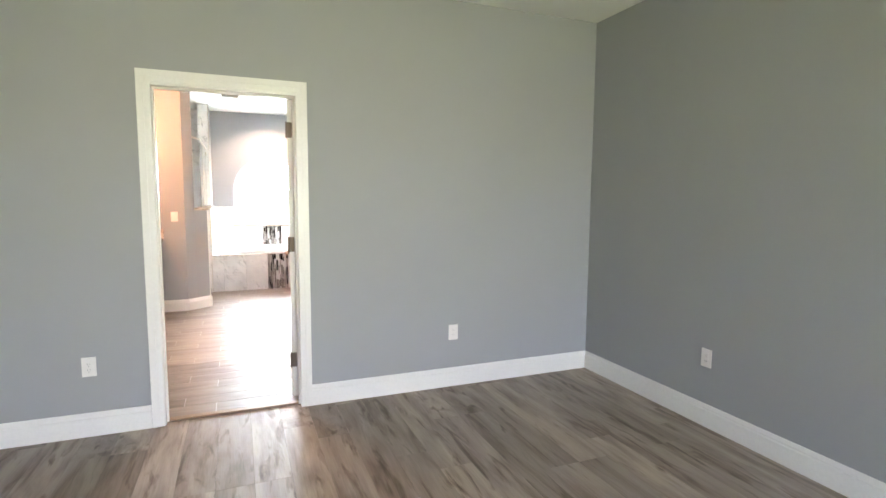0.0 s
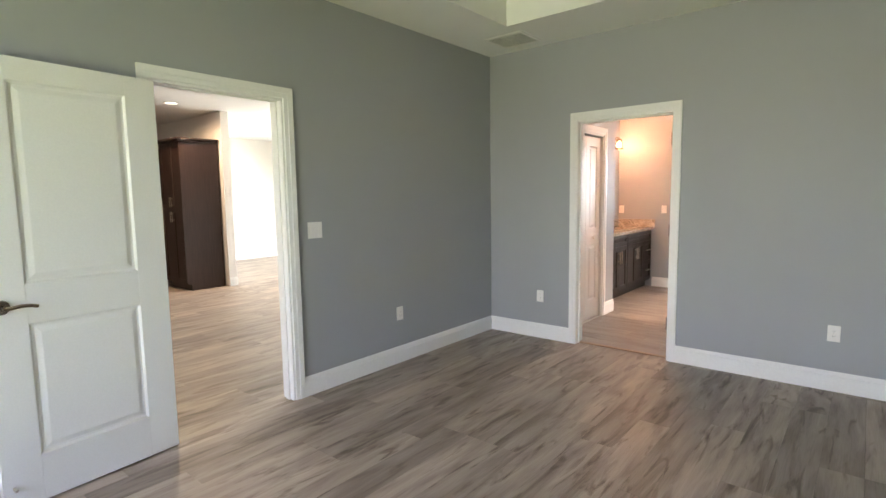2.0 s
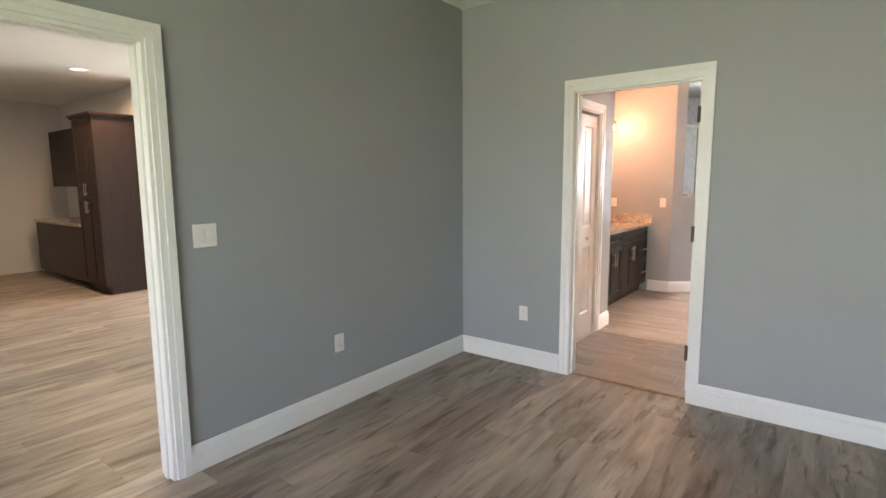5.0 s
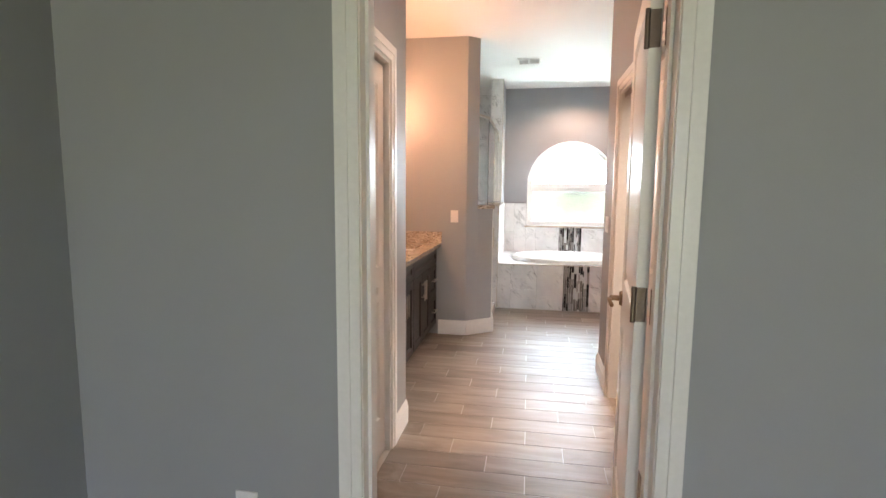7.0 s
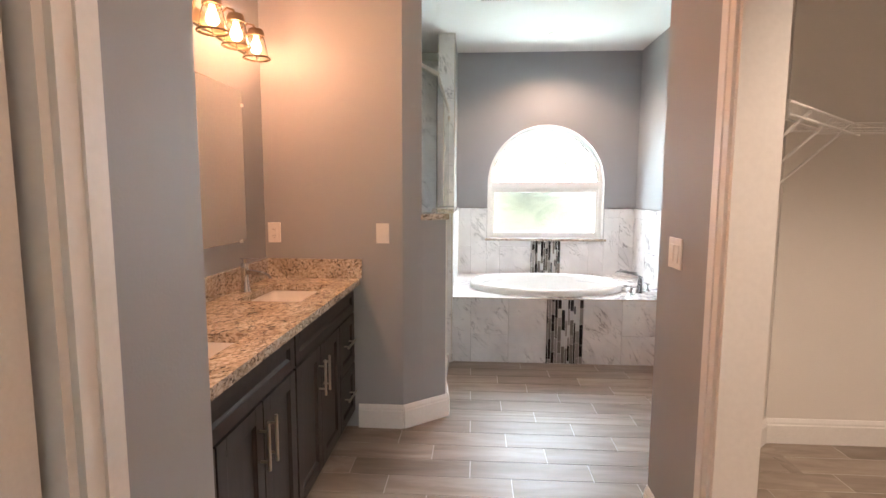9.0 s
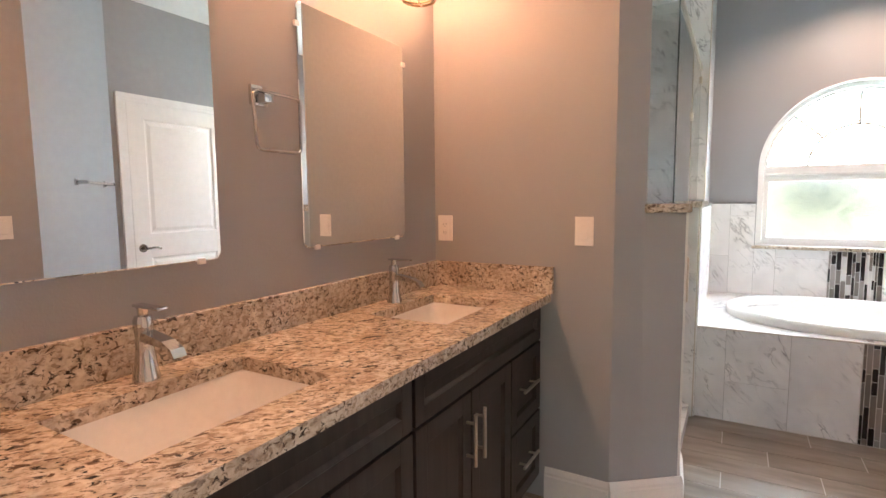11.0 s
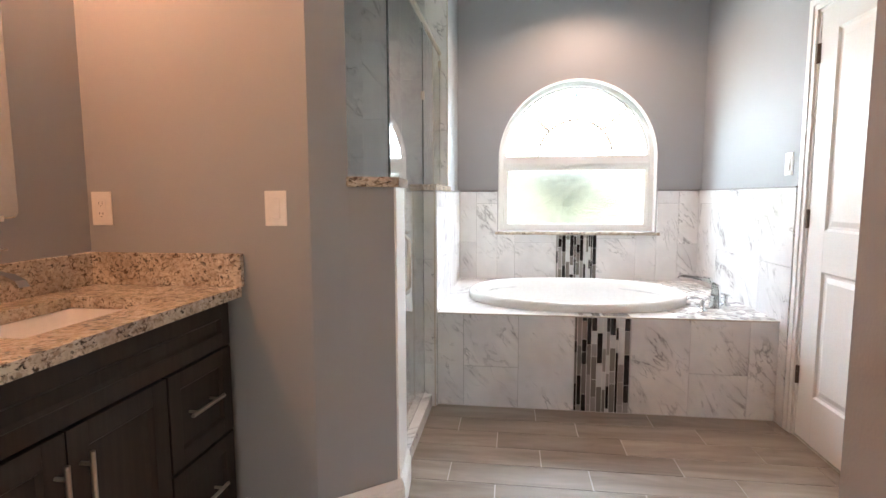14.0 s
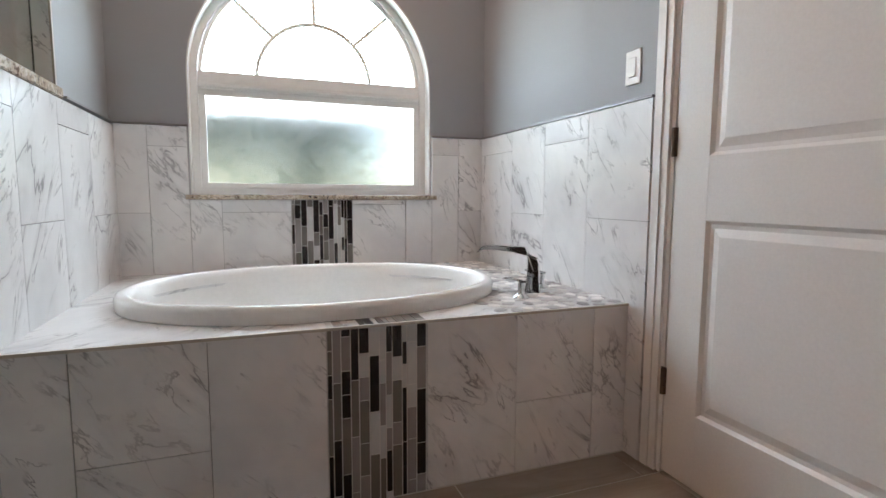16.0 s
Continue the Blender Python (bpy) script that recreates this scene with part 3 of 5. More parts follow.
# ---- doors ----
def door_leaf_parts(parent, w, h, t=0.035, panels=((0.22, 0.84), (1.02, 1.92)), side=0.15, mat=DOOR):
    """A moulded panel leaf: hinge edge at x = 0, leaf along +x, faces at y = +-t/2."""
    bm = bmesh.new()
    zs = [0.0] + [z for p in panels for z in p] + [h]
    box(bm, 0, -t / 2, 0, side, t / 2, h, bevel=0.002)
    box(bm, w - side, -t / 2, 0, w, t / 2, h, bevel=0.002)
    for a, b in zip(zs[::2], zs[1::2]):
        box(bm, side, -t / 2, a, w - side, t / 2, b)
    part("leaf_frame", bm, mat, parent)
    for a, b in panels:
        bm = bmesh.new()
        x0, x1, d = side, w - side, t / 2
        for s in (-1, 1):
            rings = []
            for inset, depth in ((0.0, d), (0.010, d - 0.009), (0.022, d - 0.010), (0.046, d - 0.003)):
                rings.append([bm.verts.new((x, s * depth, z)) for x, z in ((x0 + inset, a + inset), (x1 - inset, a + inset), (x1 - inset, b - inset), (x0 + inset, b - inset))])
            for r, q in zip(rings, rings[1:]):
                for k in range(4):
                    bm.faces.new((r[k], r[(k + 1) % 4], q[(k + 1) % 4], q[k]))
            bm.faces.new(rings[-1])
        part("panel", bm, mat, parent)


def lever(parent, x, z, t=0.035, toward=-1, mat=NICKEL, faces=(-1, 1)):
    """A lever set with a round rose on each face; the lever points along x by `toward`."""
    for s in faces:
        bm = bmesh.new()
        rod(bm, (x, s * t / 2, z), (x, s * (t / 2 + 0.012), z), 0.033, 0.029, 24)
        rod(bm, (x, s * (t / 2 + 0.012), z), (x, s * (t / 2 + 0.05), z), 0.012, 0.011, 14)
        y = s * (t / 2 + 0.048)
        tube(bm, [(x, y, z), (x + toward * 0.02, y + s * 0.006, z), (x + toward * 0.055, y + s * 0.006, z + 0.004), (x + toward * 0.09, y + s * 0.003, z + 0.001), (x + toward * 0.118, y - s * 0.004, z - 0.008)], 0.0085, 10)
        part("door_handle", bm, mat, parent, "satin metal lever handle", smooth=True)


def hinges(parent, heights, t=0.035, mat=DARK_HINGE, side=1):
    """Closed butt hinges: the knuckle stands proud of the face in the gap, with thin leaves beside it."""
    for z in heights:
        bm = bmesh.new()
        y = side * (t / 2 + 0.005)
        for k in range(3):
            rod(bm, (-0.003, y, z - 0.045 + k * 0.03 + 0.0008), (-0.003, y, z - 0.015 + k * 0.03 - 0.0008), 0.0075, seg=10)
        box(bm, -0.013, min(side * (t / 2 - 0.001), side * (t / 2 + 0.0025)), z - 0.044, 0.007, max(side * (t / 2 - 0.001), side * (t / 2 + 0.0025)), z + 0.044)
        part("hinge", bm, mat, parent, "dark metal butt hinge")


def open_hinges(parent, heights, t=0.035, mat=DARK_HINGE):
    """Hinge leaves seen on the edge of an open door and on its jamb."""
    for z in heights:
        bm = bmesh.new()
        box(bm, -0.003, -t / 2 + 0.004, z - 0.05, 0.0, t / 2 + 0.004, z + 0.05, bevel=0.0012)
        rod(bm, (-0.004, t / 2 + 0.004, z - 0.052), (-0.004, t / 2 + 0.004, z + 0.052), 0.007, seg=10)
        for k in (-0.03, 0.0, 0.03):
            rod(bm, (-0.0045, 0.004 * (-1 if k else 1), z + k), (-0.002, 0.004 * (-1 if k else 1), z + k), 0.004, seg=8)
        part("hinge", bm, mat, parent, "dark metal butt hinge")


# bedroom entry door, open against the wall
d = Vector((-1.218 + 1.292, -0.338 - 0.442))
entry = thing("entry_door", "white two-panel bedroom door standing wide open", "door", pose(-1.283, 0.432, BED + 0.012, 0, 0, math.degrees(math.atan2(d.y, d.x))))
door_leaf_parts(entry, 0.785, 2.02)
lever(entry, 0.725, 0.93, mat=LEVER)
hinges(entry, (0.2, 1.0, 1.82), side=-1)
part("latch_plate", boxes((0.784, -0.012, 0.90, 0.787, 0.012, 0.96), (0.786, -0.006, 0.922, 0.797, 0.006, 0.940)), NICKEL, entry, "metal latch plate")
part("door_stop", boxes((0.74, 0.0175, 0.10, 0.752, 0.055, 0.112), bevel=0.002), NICKEL, entry, "small metal bumper")

single("strike_plate", boxes((-1.385, 1.2235, BED + 0.905, -1.355, 1.2262, BED + 0.965)), NICKEL, "small metal strike plate on the entry jamb", "strike plate")

# bathroom door, open into the passage
d = Vector((0.098, 0.787))
bath_door = thing("bathroom_door", "white two-panel bathroom door opened inward", "door", pose(0.429, 3.800, 0.012, 0, 0, math.degrees(math.atan2(d.y, d.x))))
door_leaf_parts(bath_door, 0.79, 2.015)
lever(bath_door, 0.73, 0.93, mat=BRONZE)
open_hinges(bath_door, (0.26, 1.06, 1.82))
for z in (0.272, 1.072, 1.832):
    single("hinge_plate", boxes((0.4480, 3.742, z - 0.05, 0.4512, 3.777, z + 0.05), bevel=0.001), DARK_HINGE, "dark metal hinge plate on the door jamb", "hinge plate", group="bathroom door hinges")

# toilet room door, shut
toilet = thing("toilet_room_door", "white two-panel door shut beside the tub", "door", pose(1.562, 8.156, 0.012, 0, 0, -90))
door_leaf_parts(toilet, 0.847, 2.01, panels=((0.230, 0.824), (1.01, 1.90)), side=0.128)
lever(toilet, 0.786, 0.902, mat=LEVER, faces=(-1,))
hinges(toilet, (0.30, 1.06, 1.82), side=-1)

# linen closet: a bifold pair, shut
bifold = thing("bifold_door", "white moulded bifold closet door, shut, with a round knob", "door", pose(-0.648, 4.078, 0.012))
for k in (0, 1):
    half = part("door_panel", boxes((-0.014, k * 0.363 + 0.001, 0, 0.0, k * 0.363 + 0.361, 1.985)), DOOR, bifold)
    bm = bmesh.new()
    x = 0.0175
    ya, yb = k * 0.363 + 0.002, k * 0.363 + 0.360
    pa, pb = (ya + 0.115, yb - 0.05) if k == 0 else (ya + 0.08, yb - 0.085)
    for r in ((0, ya, 0, x, pa, 1.985), (0, pb, 0, x, yb, 1.985), (0, pa, 0, x, pb, 0.21), (0, pa, 0.825, x, pb, 1.0), (0, pa, 1.885, x, pb, 1.985)):
        box(bm, *r)
    part("stile_frame", bm, DOOR, half)
    for a, b in ((0.21, 0.825), (1.0, 1.885)):
        bm = bmesh.new()
        rings = [[bm.verts.new((dx, y, z)) for y, z in ((pa + i, a + i), (pb - i, a + i), (pb - i, b - i), (pa + i, b - i))] for i, dx in ((0.0, x), (0.010, x - 0.010), (0.02, x - 0.011), (0.042, x - 0.002))]
        for r, q in zip(rings, rings[1:]):
            for j in range(4):
                bm.faces.new((r[j], r[(j + 1) % 4], q[(j + 1) % 4], q[j]))
        bm.faces.new(rings[-1])
        part("raised_panel", bm, DOOR, half)
bm = bmesh.new()
lathe(bm, [(0.0, 0.0), (0.009, 0.0), (0.008, 0.012), (0.015, 0.02), (0.018, 0.028), (0.014, 0.036), (0.0, 0.038)], 16)
part("knob", bm, PLASTIC, bifold, "small round white knob", smooth=True, at=pose(0.0175, 0.52, 0.90, 0, 90, 0))
# near-black sheet behind the leaves: the unlit closet's shade, put into its colour
structure("linen_closet_shade", boxes((-0.72, 4.06, 0.0, -0.70, 4.828, DH - 0.02)), SEAL_AND_SHADE, "near-black sheet standing in for the closet's shade", "closet")

# walk-in closet: sliding pair on a top track
for k, (x, y0) in enumerate(((0.690, 4.37), (0.730, 4.34))):
    slider = thing("sliding_closet_door", "white moulded sliding closet door with a round finger pull", "door", pose(x, y0, 0.012, 0, 0, 90), group="sliding closet doors")
    door_leaf_parts(slider, 0.675, 1.985, 0.030, ((0.22, 0.83), (1.0, 1.88)), 0.085)
    bm = bmesh.new()
    rod(bm, (0.632, 0.0155, 0.90), (0.632, 0.0085, 0.90), 0.026, seg=20)
    part("finger_pull", bm, DARK_HINGE, slider, "round recessed dark finger pull")
single("sliding_door_track", boxes((0.672, 4.468, 1.985, 0.676, 5.770, 2.012), (0.708, 4.468, 1.985, 0.712, 5.770, 2.012), (0.748, 4.468, 1.985, 0.752, 5.770, 2.012), (0.672, 4.468, 2.008, 0.752, 5.770, 2.0135)), NICKEL, "metal double track under the closet header", "door track")

# closet wire shelves
def wire_shelf(name, m, length, depth, label, braces):
    """Wire shelf along +x, its back on y = 0 and its front towards -y."""
    ob = thing(name, label, "closet shelf", m, group="closet wire shelves")
    bm = bmesh.new()
    for y, z in ((0, 0), (-depth, 0), (-depth, -0.045), (-depth * 0.5, -0.004)):
        rod(bm, (0, y, z), (length, y, z), 0.0045, seg=6)
    part("shelf_rails", bm, BRACKET, ob)
    bm = bmesh.new()
    n = int(length / 0.04)
    for i in range(n + 1):
        x = length * i / n
        tube(bm, [(x, 0, 0.003), (x, -depth, 0.003), (x, -depth - 0.003, -0.045)], 0.0009, 4)
    tagged(part("shelf_wires", bm, BRACKET, ob), kind="stuff")
    for x in braces:
        bm = bmesh.new()
        rod(bm, (x, -depth, -0.01), (x, -0.012, -0.29), 0.0065, seg=8)
        box(bm, x - 0.012, -0.012, -0.32, x + 0.012, 0, -0.27, bevel=0.003)
        part("brace", bm, BRACKET, ob)
    return ob


ang = math.degrees(math.atan2(7.06 - 6.345, 1.53 - 0.785))
wire_shelf("wire_shelf", Matrix.Translation((0.80, 6.355, 1.70)) @ pose(0, 0, 0, 0, 0, ang), 1.02, 0.30, "white coated wire shelf with slanting braces", (0.25, 0.55, 0.85))
wire_shelf("wire_shelf", pose(1.50, 7.06, 1.70), 0.98, 0.30, "white coated wire shelf on the closet back wall", (0.9,))

# ---- vanity ----
VX = -0.775        # cabinet face
vanity = thing("vanity_cabinet", "espresso double vanity cabinet with shaker doors under granite", "vanity cabinet")
part("body", boxes((-1.285, 5.172, 0.10, VX - 0.02, 5.19, 0.852), (-1.285, 7.067, 0.10, VX - 0.02, 7.085, 0.852), (-1.285, 5.19, 0.10, -1.27, 7.067, 0.852), (-1.27, 5.19, 0.10, VX - 0.02, 7.067, 0.118), (VX - 0.04, 5.19, 0.118, VX - 0.02, 7.067, 0.852)), ESPRESSO, vanity)
part("toe_kick", boxes((-1.285, 5.172, 0.0, VX - 0.085, 7.085, 0.10)), ESPRESSO, vanity)


def shaker(y0, y1, z0, z1, rail=0.055):
    bm = bmesh.new()
    x0, x1 = VX - 0.02, VX
    y0, y1, z0, z1 = y0 + 0.002, y1 - 0.002, z0 + 0.002, z1 - 0.002
    box(bm, x0, y0, z0, x1, y0 + rail, z1, bevel=0.0015)
    box(bm, x0, y1 - rail, z0, x1, y1, z1, bevel=0.0015)
    box(bm, x0, y0 + rail, z0, x1, y1 - rail, z0 + rail, bevel=0.0015)
    box(bm, x0, y0 + rail, z1 - rail, x1, y1 - rail, z1, bevel=0.0015)
    rings = [[bm.verts.new((x, y, z)) for y, z in ((y0 + rail + i, z0 + rail + i), (y1 - rail - i, z0 + rail + i), (y1 - rail - i, z1 - rail - i), (y0 + rail + i, z1 - rail - i))] for i, x in ((0.0, x1 - 0.003), (0.008, x1 - 0.012))]
    for k in range(4):
        bm.faces.new((rings[0][k], rings[0][(k + 1) % 4], rings[1][(k + 1) % 4], rings[1][k]))
    bm.faces.new(rings[1])
    return bm


def bar_pull(parent, p, q):
    bm = bmesh.new()
    p, q = Vector(p), Vector(q)
    rod(bm, p, q, 0.0058, seg=10)
    for f in (0.18, 0.82):
        c = p.lerp(q, f)
        rod(bm, (c.x - 0.03, c.y, c.z), c, 0.0045, seg=8)
    part("bar_pull", bm, NICKEL, parent, "brushed metal bar pull", smooth=True)


PX = VX + 0.03
part("false_front", shaker(6.108, 7.06, 0.70, 0.842, 0.045), ESPRESSO, vanity)
part("false_front", shaker(5.18, 6.098, 0.70, 0.842, 0.045), ESPRESSO, vanity)
for a, b, hand in ((6.108, 6.423, 1), (6.423, 6.742, -1), (5.49, 5.795, 1), (5.795, 6.098, -1)):
    dr = part("door", shaker(a, b, 0.115, 0.695), ESPRESSO, vanity)
    y = b - 0.032 if hand > 0 else a + 0.032
    bar_pull(dr, (PX, y, 0.475), (PX, y, 0.637))
for a, b in ((6.746, 7.06), (5.18, 5.486)):
    for z0, z1 in ((0.41, 0.695), (0.115, 0.405)):
        dr = part("drawer_front", shaker(a, b, z0, z1, 0.05), ESPRESSO, vanity)
        c = (a + b) / 2 - 0.02
        bar_pull(dr, (PX, c - 0.08, (z0 + z1) / 2 + 0.01), (PX, c + 0.08, (z0 + z1) / 2 + 0.01))

# granite top with two cut-outs, and its splashes
SINKS = ((5.47, 5.91), (6.43, 6.86))
SX0, SX1 = -1.165, -0.865
CT, CB, CX = 0.888, 0.853, -0.742
def slab_with_holes(xs, ys, z0, z1, holes):
    """A slab on a grid of cuts, with the named cells left out, as one closed shell."""
    bm = bmesh.new()
    vs = {}

    def v(i, j, z):
        if (i, j, z) not in vs:
            vs[i, j, z] = bm.verts.new((xs[i], ys[j], z))
        return vs[i, j, z]
    cells = {(i, j) for i in range(len(xs) - 1) for j in range(len(ys) - 1)} - set(holes)
    for i, j in cells:
        for z in (z0, z1):
            bm.faces.new((v(i, j, z), v(i + 1, j, z), v(i + 1, j + 1, z), v(i, j + 1, z)))
        for (a, b), (p, q) in (((i - 1, j), ((i, j), (i, j + 1))), ((i + 1, j), ((i + 1, j), (i + 1, j + 1))), ((i, j - 1), ((i, j), (i + 1, j))), ((i, j + 1), ((i, j + 1), (i + 1, j + 1)))):
            if (a, b) not in cells:
                bm.faces.new((v(*p, z0), v(*q, z0), v(*q, z1), v(*p, z1)))
    return bm


bm = slab_with_holes([-1.288, SX0, SX1, CX], [5.168, *SINKS[0], *SINKS[1], 7.088], CB, CT, [(1, 1), (1, 3)])
counter = thing("granite_countertop", "cream and brown speckled granite vanity top with splash", "countertop")
part("slab", bm, GRANITE, counter)
part("backsplash", boxes((-1.288, 5.190, CT, -1.268, 7.066, 0.998), bevel=0.003), GRANITE, counter)
part("side_splash", boxes((-1.288, 7.067, CT, CX + 0.012, 7.088, 0.998), bevel=0.003), GRANITE, counter)
part("side_splash", boxes((-1.288, 5.168, CT, CX + 0.012, 5.189, 0.998), bevel=0.003), GRANITE, counter)


def basin(y0, y1):
    """An undermounted rectangular bowl with rounded corners, sloped walls and a drain."""
    ob = thing("sink", "white rectangular undermount porcelain sink", "sink", group="vanity sinks")
    cx, cy = (SX0 + SX1) / 2, (y0 + y1) / 2
    bm = bmesh.new()

    def ring(hx, hy, r, z):
        pts = []
        for sx, sy, a0 in ((1, 1, 0), (-1, 1, 90), (-1, -1, 180), (1, -1, 270)):
            for k in range(6):
                a = radians(a0 + 18 * k)
                pts.append(bm.verts.new((cx + sx * (hx - r) + r * math.cos(a), cy + sy * (hy - r) + r * math.sin(a), z)))
        return pts
    hx, hy = (SX1 - SX0) / 2, (y1 - y0) / 2
    rings = [ring(hx + 0.02, hy + 0.02, 0.03, CB - 0.001), ring(hx + 0.002, hy + 0.002, 0.03, CB - 0.001), ring(hx - 0.004, hy - 0.004, 0.04, CB - 0.02), ring(hx - 0.018, hy - 0.018, 0.05, CB - 0.10), ring(hx - 0.045, hy - 0.045, 0.06, CB - 0.132), ring(0.03, 0.03, 0.02, CB - 0.142)]
    for a, b in zip(rings, rings[1:]):
        for k in range(24):
            bm.faces.new((a[k], a[(k + 1) % 24], b[(k + 1) % 24], b[k]))
    bm.faces.new(rings[-1])
    part("bowl", bm, PORCELAIN, ob, smooth=True)
    bm = bmesh.new()
    lathe(bm, [(0.0, 0.004), (0.018, 0.004), (0.022, 0.002), (0.022, -0.004)], 20, (cx, cy, CB - 0.141))
    part("drain", bm, CHROME, ob, "chrome drain", smooth=True)


for s in SINKS:
    basin(*s)


def basin_faucet(y):
    """Single-hole chrome faucet: flared square body, flat arched spout, paddle lever on top."""
    ob = thing("sink_faucet", "polished chrome single-lever faucet behind the sink", "faucet", pose(-1.215, y, CT), group="vanity faucets")
    bm = bmesh.new()
    lathe(bm, [(0.0, 0.0), (0.029, 0.0), (0.028, 0.006), (0.023, 0.03), (0.019, 0.065), (0.0185, 0.095), (0.0205, 0.115), (0.0205, 0.130), (0.017, 0.141), (0.0, 0.145)], 24)
    part("body", bm, CHROME, ob, smooth=True)
    bm = bmesh.new()
    sec = []
    for x, z, h, w in ((0.010, 0.098, 0.012, 0.015), (0.05, 0.094, 0.010, 0.015), (0.085, 0.090, 0.008, 0.015), (0.110, 0.083, 0.007, 0.015), (0.122, 0.066, 0.006, 0.015)):
        t = 0.9 if x > 0.1 else 0.1
        sec.append([bm.verts.new((x + sx * t * h, sy * w, z + sx * (1 - t) * h)) for sx, sy in ((1, 1), (1, -1), (-1, -1), (-1, 1))])
    for a, b in zip(sec, sec[1:]):
        for k in range(4):
            bm.faces.new((a[k], a[(k + 1) % 4], b[(k + 1) % 4], b[k]))
    bm.faces.new(sec[0])
    bm.faces.new(sec[-1][::-1])
    part("spout", bm, CHROME, ob)
    bm = bmesh.new()
    rod(bm, (0, 0, 0.140), (0, 0, 0.160), 0.010, 0.012, 16)
    box(bm, -0.020, -0.012, 0.160, 0.075, 0.012, 0.166, bevel=0.002)
    part("lever", bm, CHROME, ob, smooth=True)


basin_faucet(5.70)
basin_faucet(6.65)


def wall_mirror(y0, y1, z0, z1):
    """A frameless mirror with clipped round corners, a bevelled rim and clear clips."""
    ob = thing("wall_mirror", "frameless rectangular mirror with rounded corners and clips", "mirror", pose(-1.283, 0, 0), group="vanity mirrors")
    r = 0.022
    pts = []
    for cy, cz, a0 in ((y1 - r, z1 - r, 0), (y0 + r, z1 - r, 90), (y0 + r, z0 + r, 180), (y1 - r, z0 + r, 270)):
        for k in range(7):
            a = radians(a0 + 15 * k)
            pts.append((cy + r * math.cos(a), cz + r * math.sin(a)))
    bm = bmesh.new()
    n = len(pts)
    cy, cz = (y0 + y1) / 2, (z0 + z1) / 2

    def ring(x, inset):
        out = []
        for y, z in pts:
            out.append(bm.verts.new((x, y - math.copysign(inset, y - cy), z - math.copysign(inset, z - cz))))
        return out
    rings = [ring(-0.006, 0), ring(-0.002, 0), ring(0.0, 0.003)]
    for a, b in zip(rings, rings[1:]):
        for k in range(n):
            bm.faces.new((a[k], a[(k + 1) % n], b[(k + 1) % n], b[k]))
    bm.faces.new(rings[0][::-1])
    bm.faces.new(rings[-1])
    part("mirror_glass", bm, MIRROR, ob)
    for y, z in ((y0 + 0.06, z0), (y1 - 0.06, z0), (y0, z1 - 0.07), (y1, z1 - 0.07)):
        part("clip", boxes((-0.006, y - 0.010, z - 0.008, 0.004, y + 0.010, z + 0.008), bevel=0.002), PLASTIC, ob, "small clear clip")


wall_mirror(6.258, 6.833, 1.124, 1.885)
wall_mirror(5.385, 5.957, 1.124, 1.885)

# towel ring
ring_ob = thing("towel_ring", "square chrome towel ring on the vanity wall", "towel ring", pose(-1.29, 6.10, 1.572))
part("mount", boxes((0, -0.028, -0.028, 0.012, 0.028, 0.028), (0.010, -0.016, -0.022, 0.052, 0.016, 0.002), bevel=0.003), CHROME, ring_ob, smooth=True)
bm = bmesh.new()
pts = []
for cy, cz, a0 in ((0.104, 0.0, 0), (-0.032, 0.0, 90), (-0.026, -0.125, 180), (0.102, -0.125, 270)):
    for k in range(5):
        a = radians(a0 + 22.5 * k)
        pts.append((0.045, cy + 0.018 * math.cos(a), cz - 0.012 + 0.018 * math.sin(a)))
tube(bm, pts, 0.0052, 8, True)
part("ring", bm, CHROME, ring_ob, smooth=True)

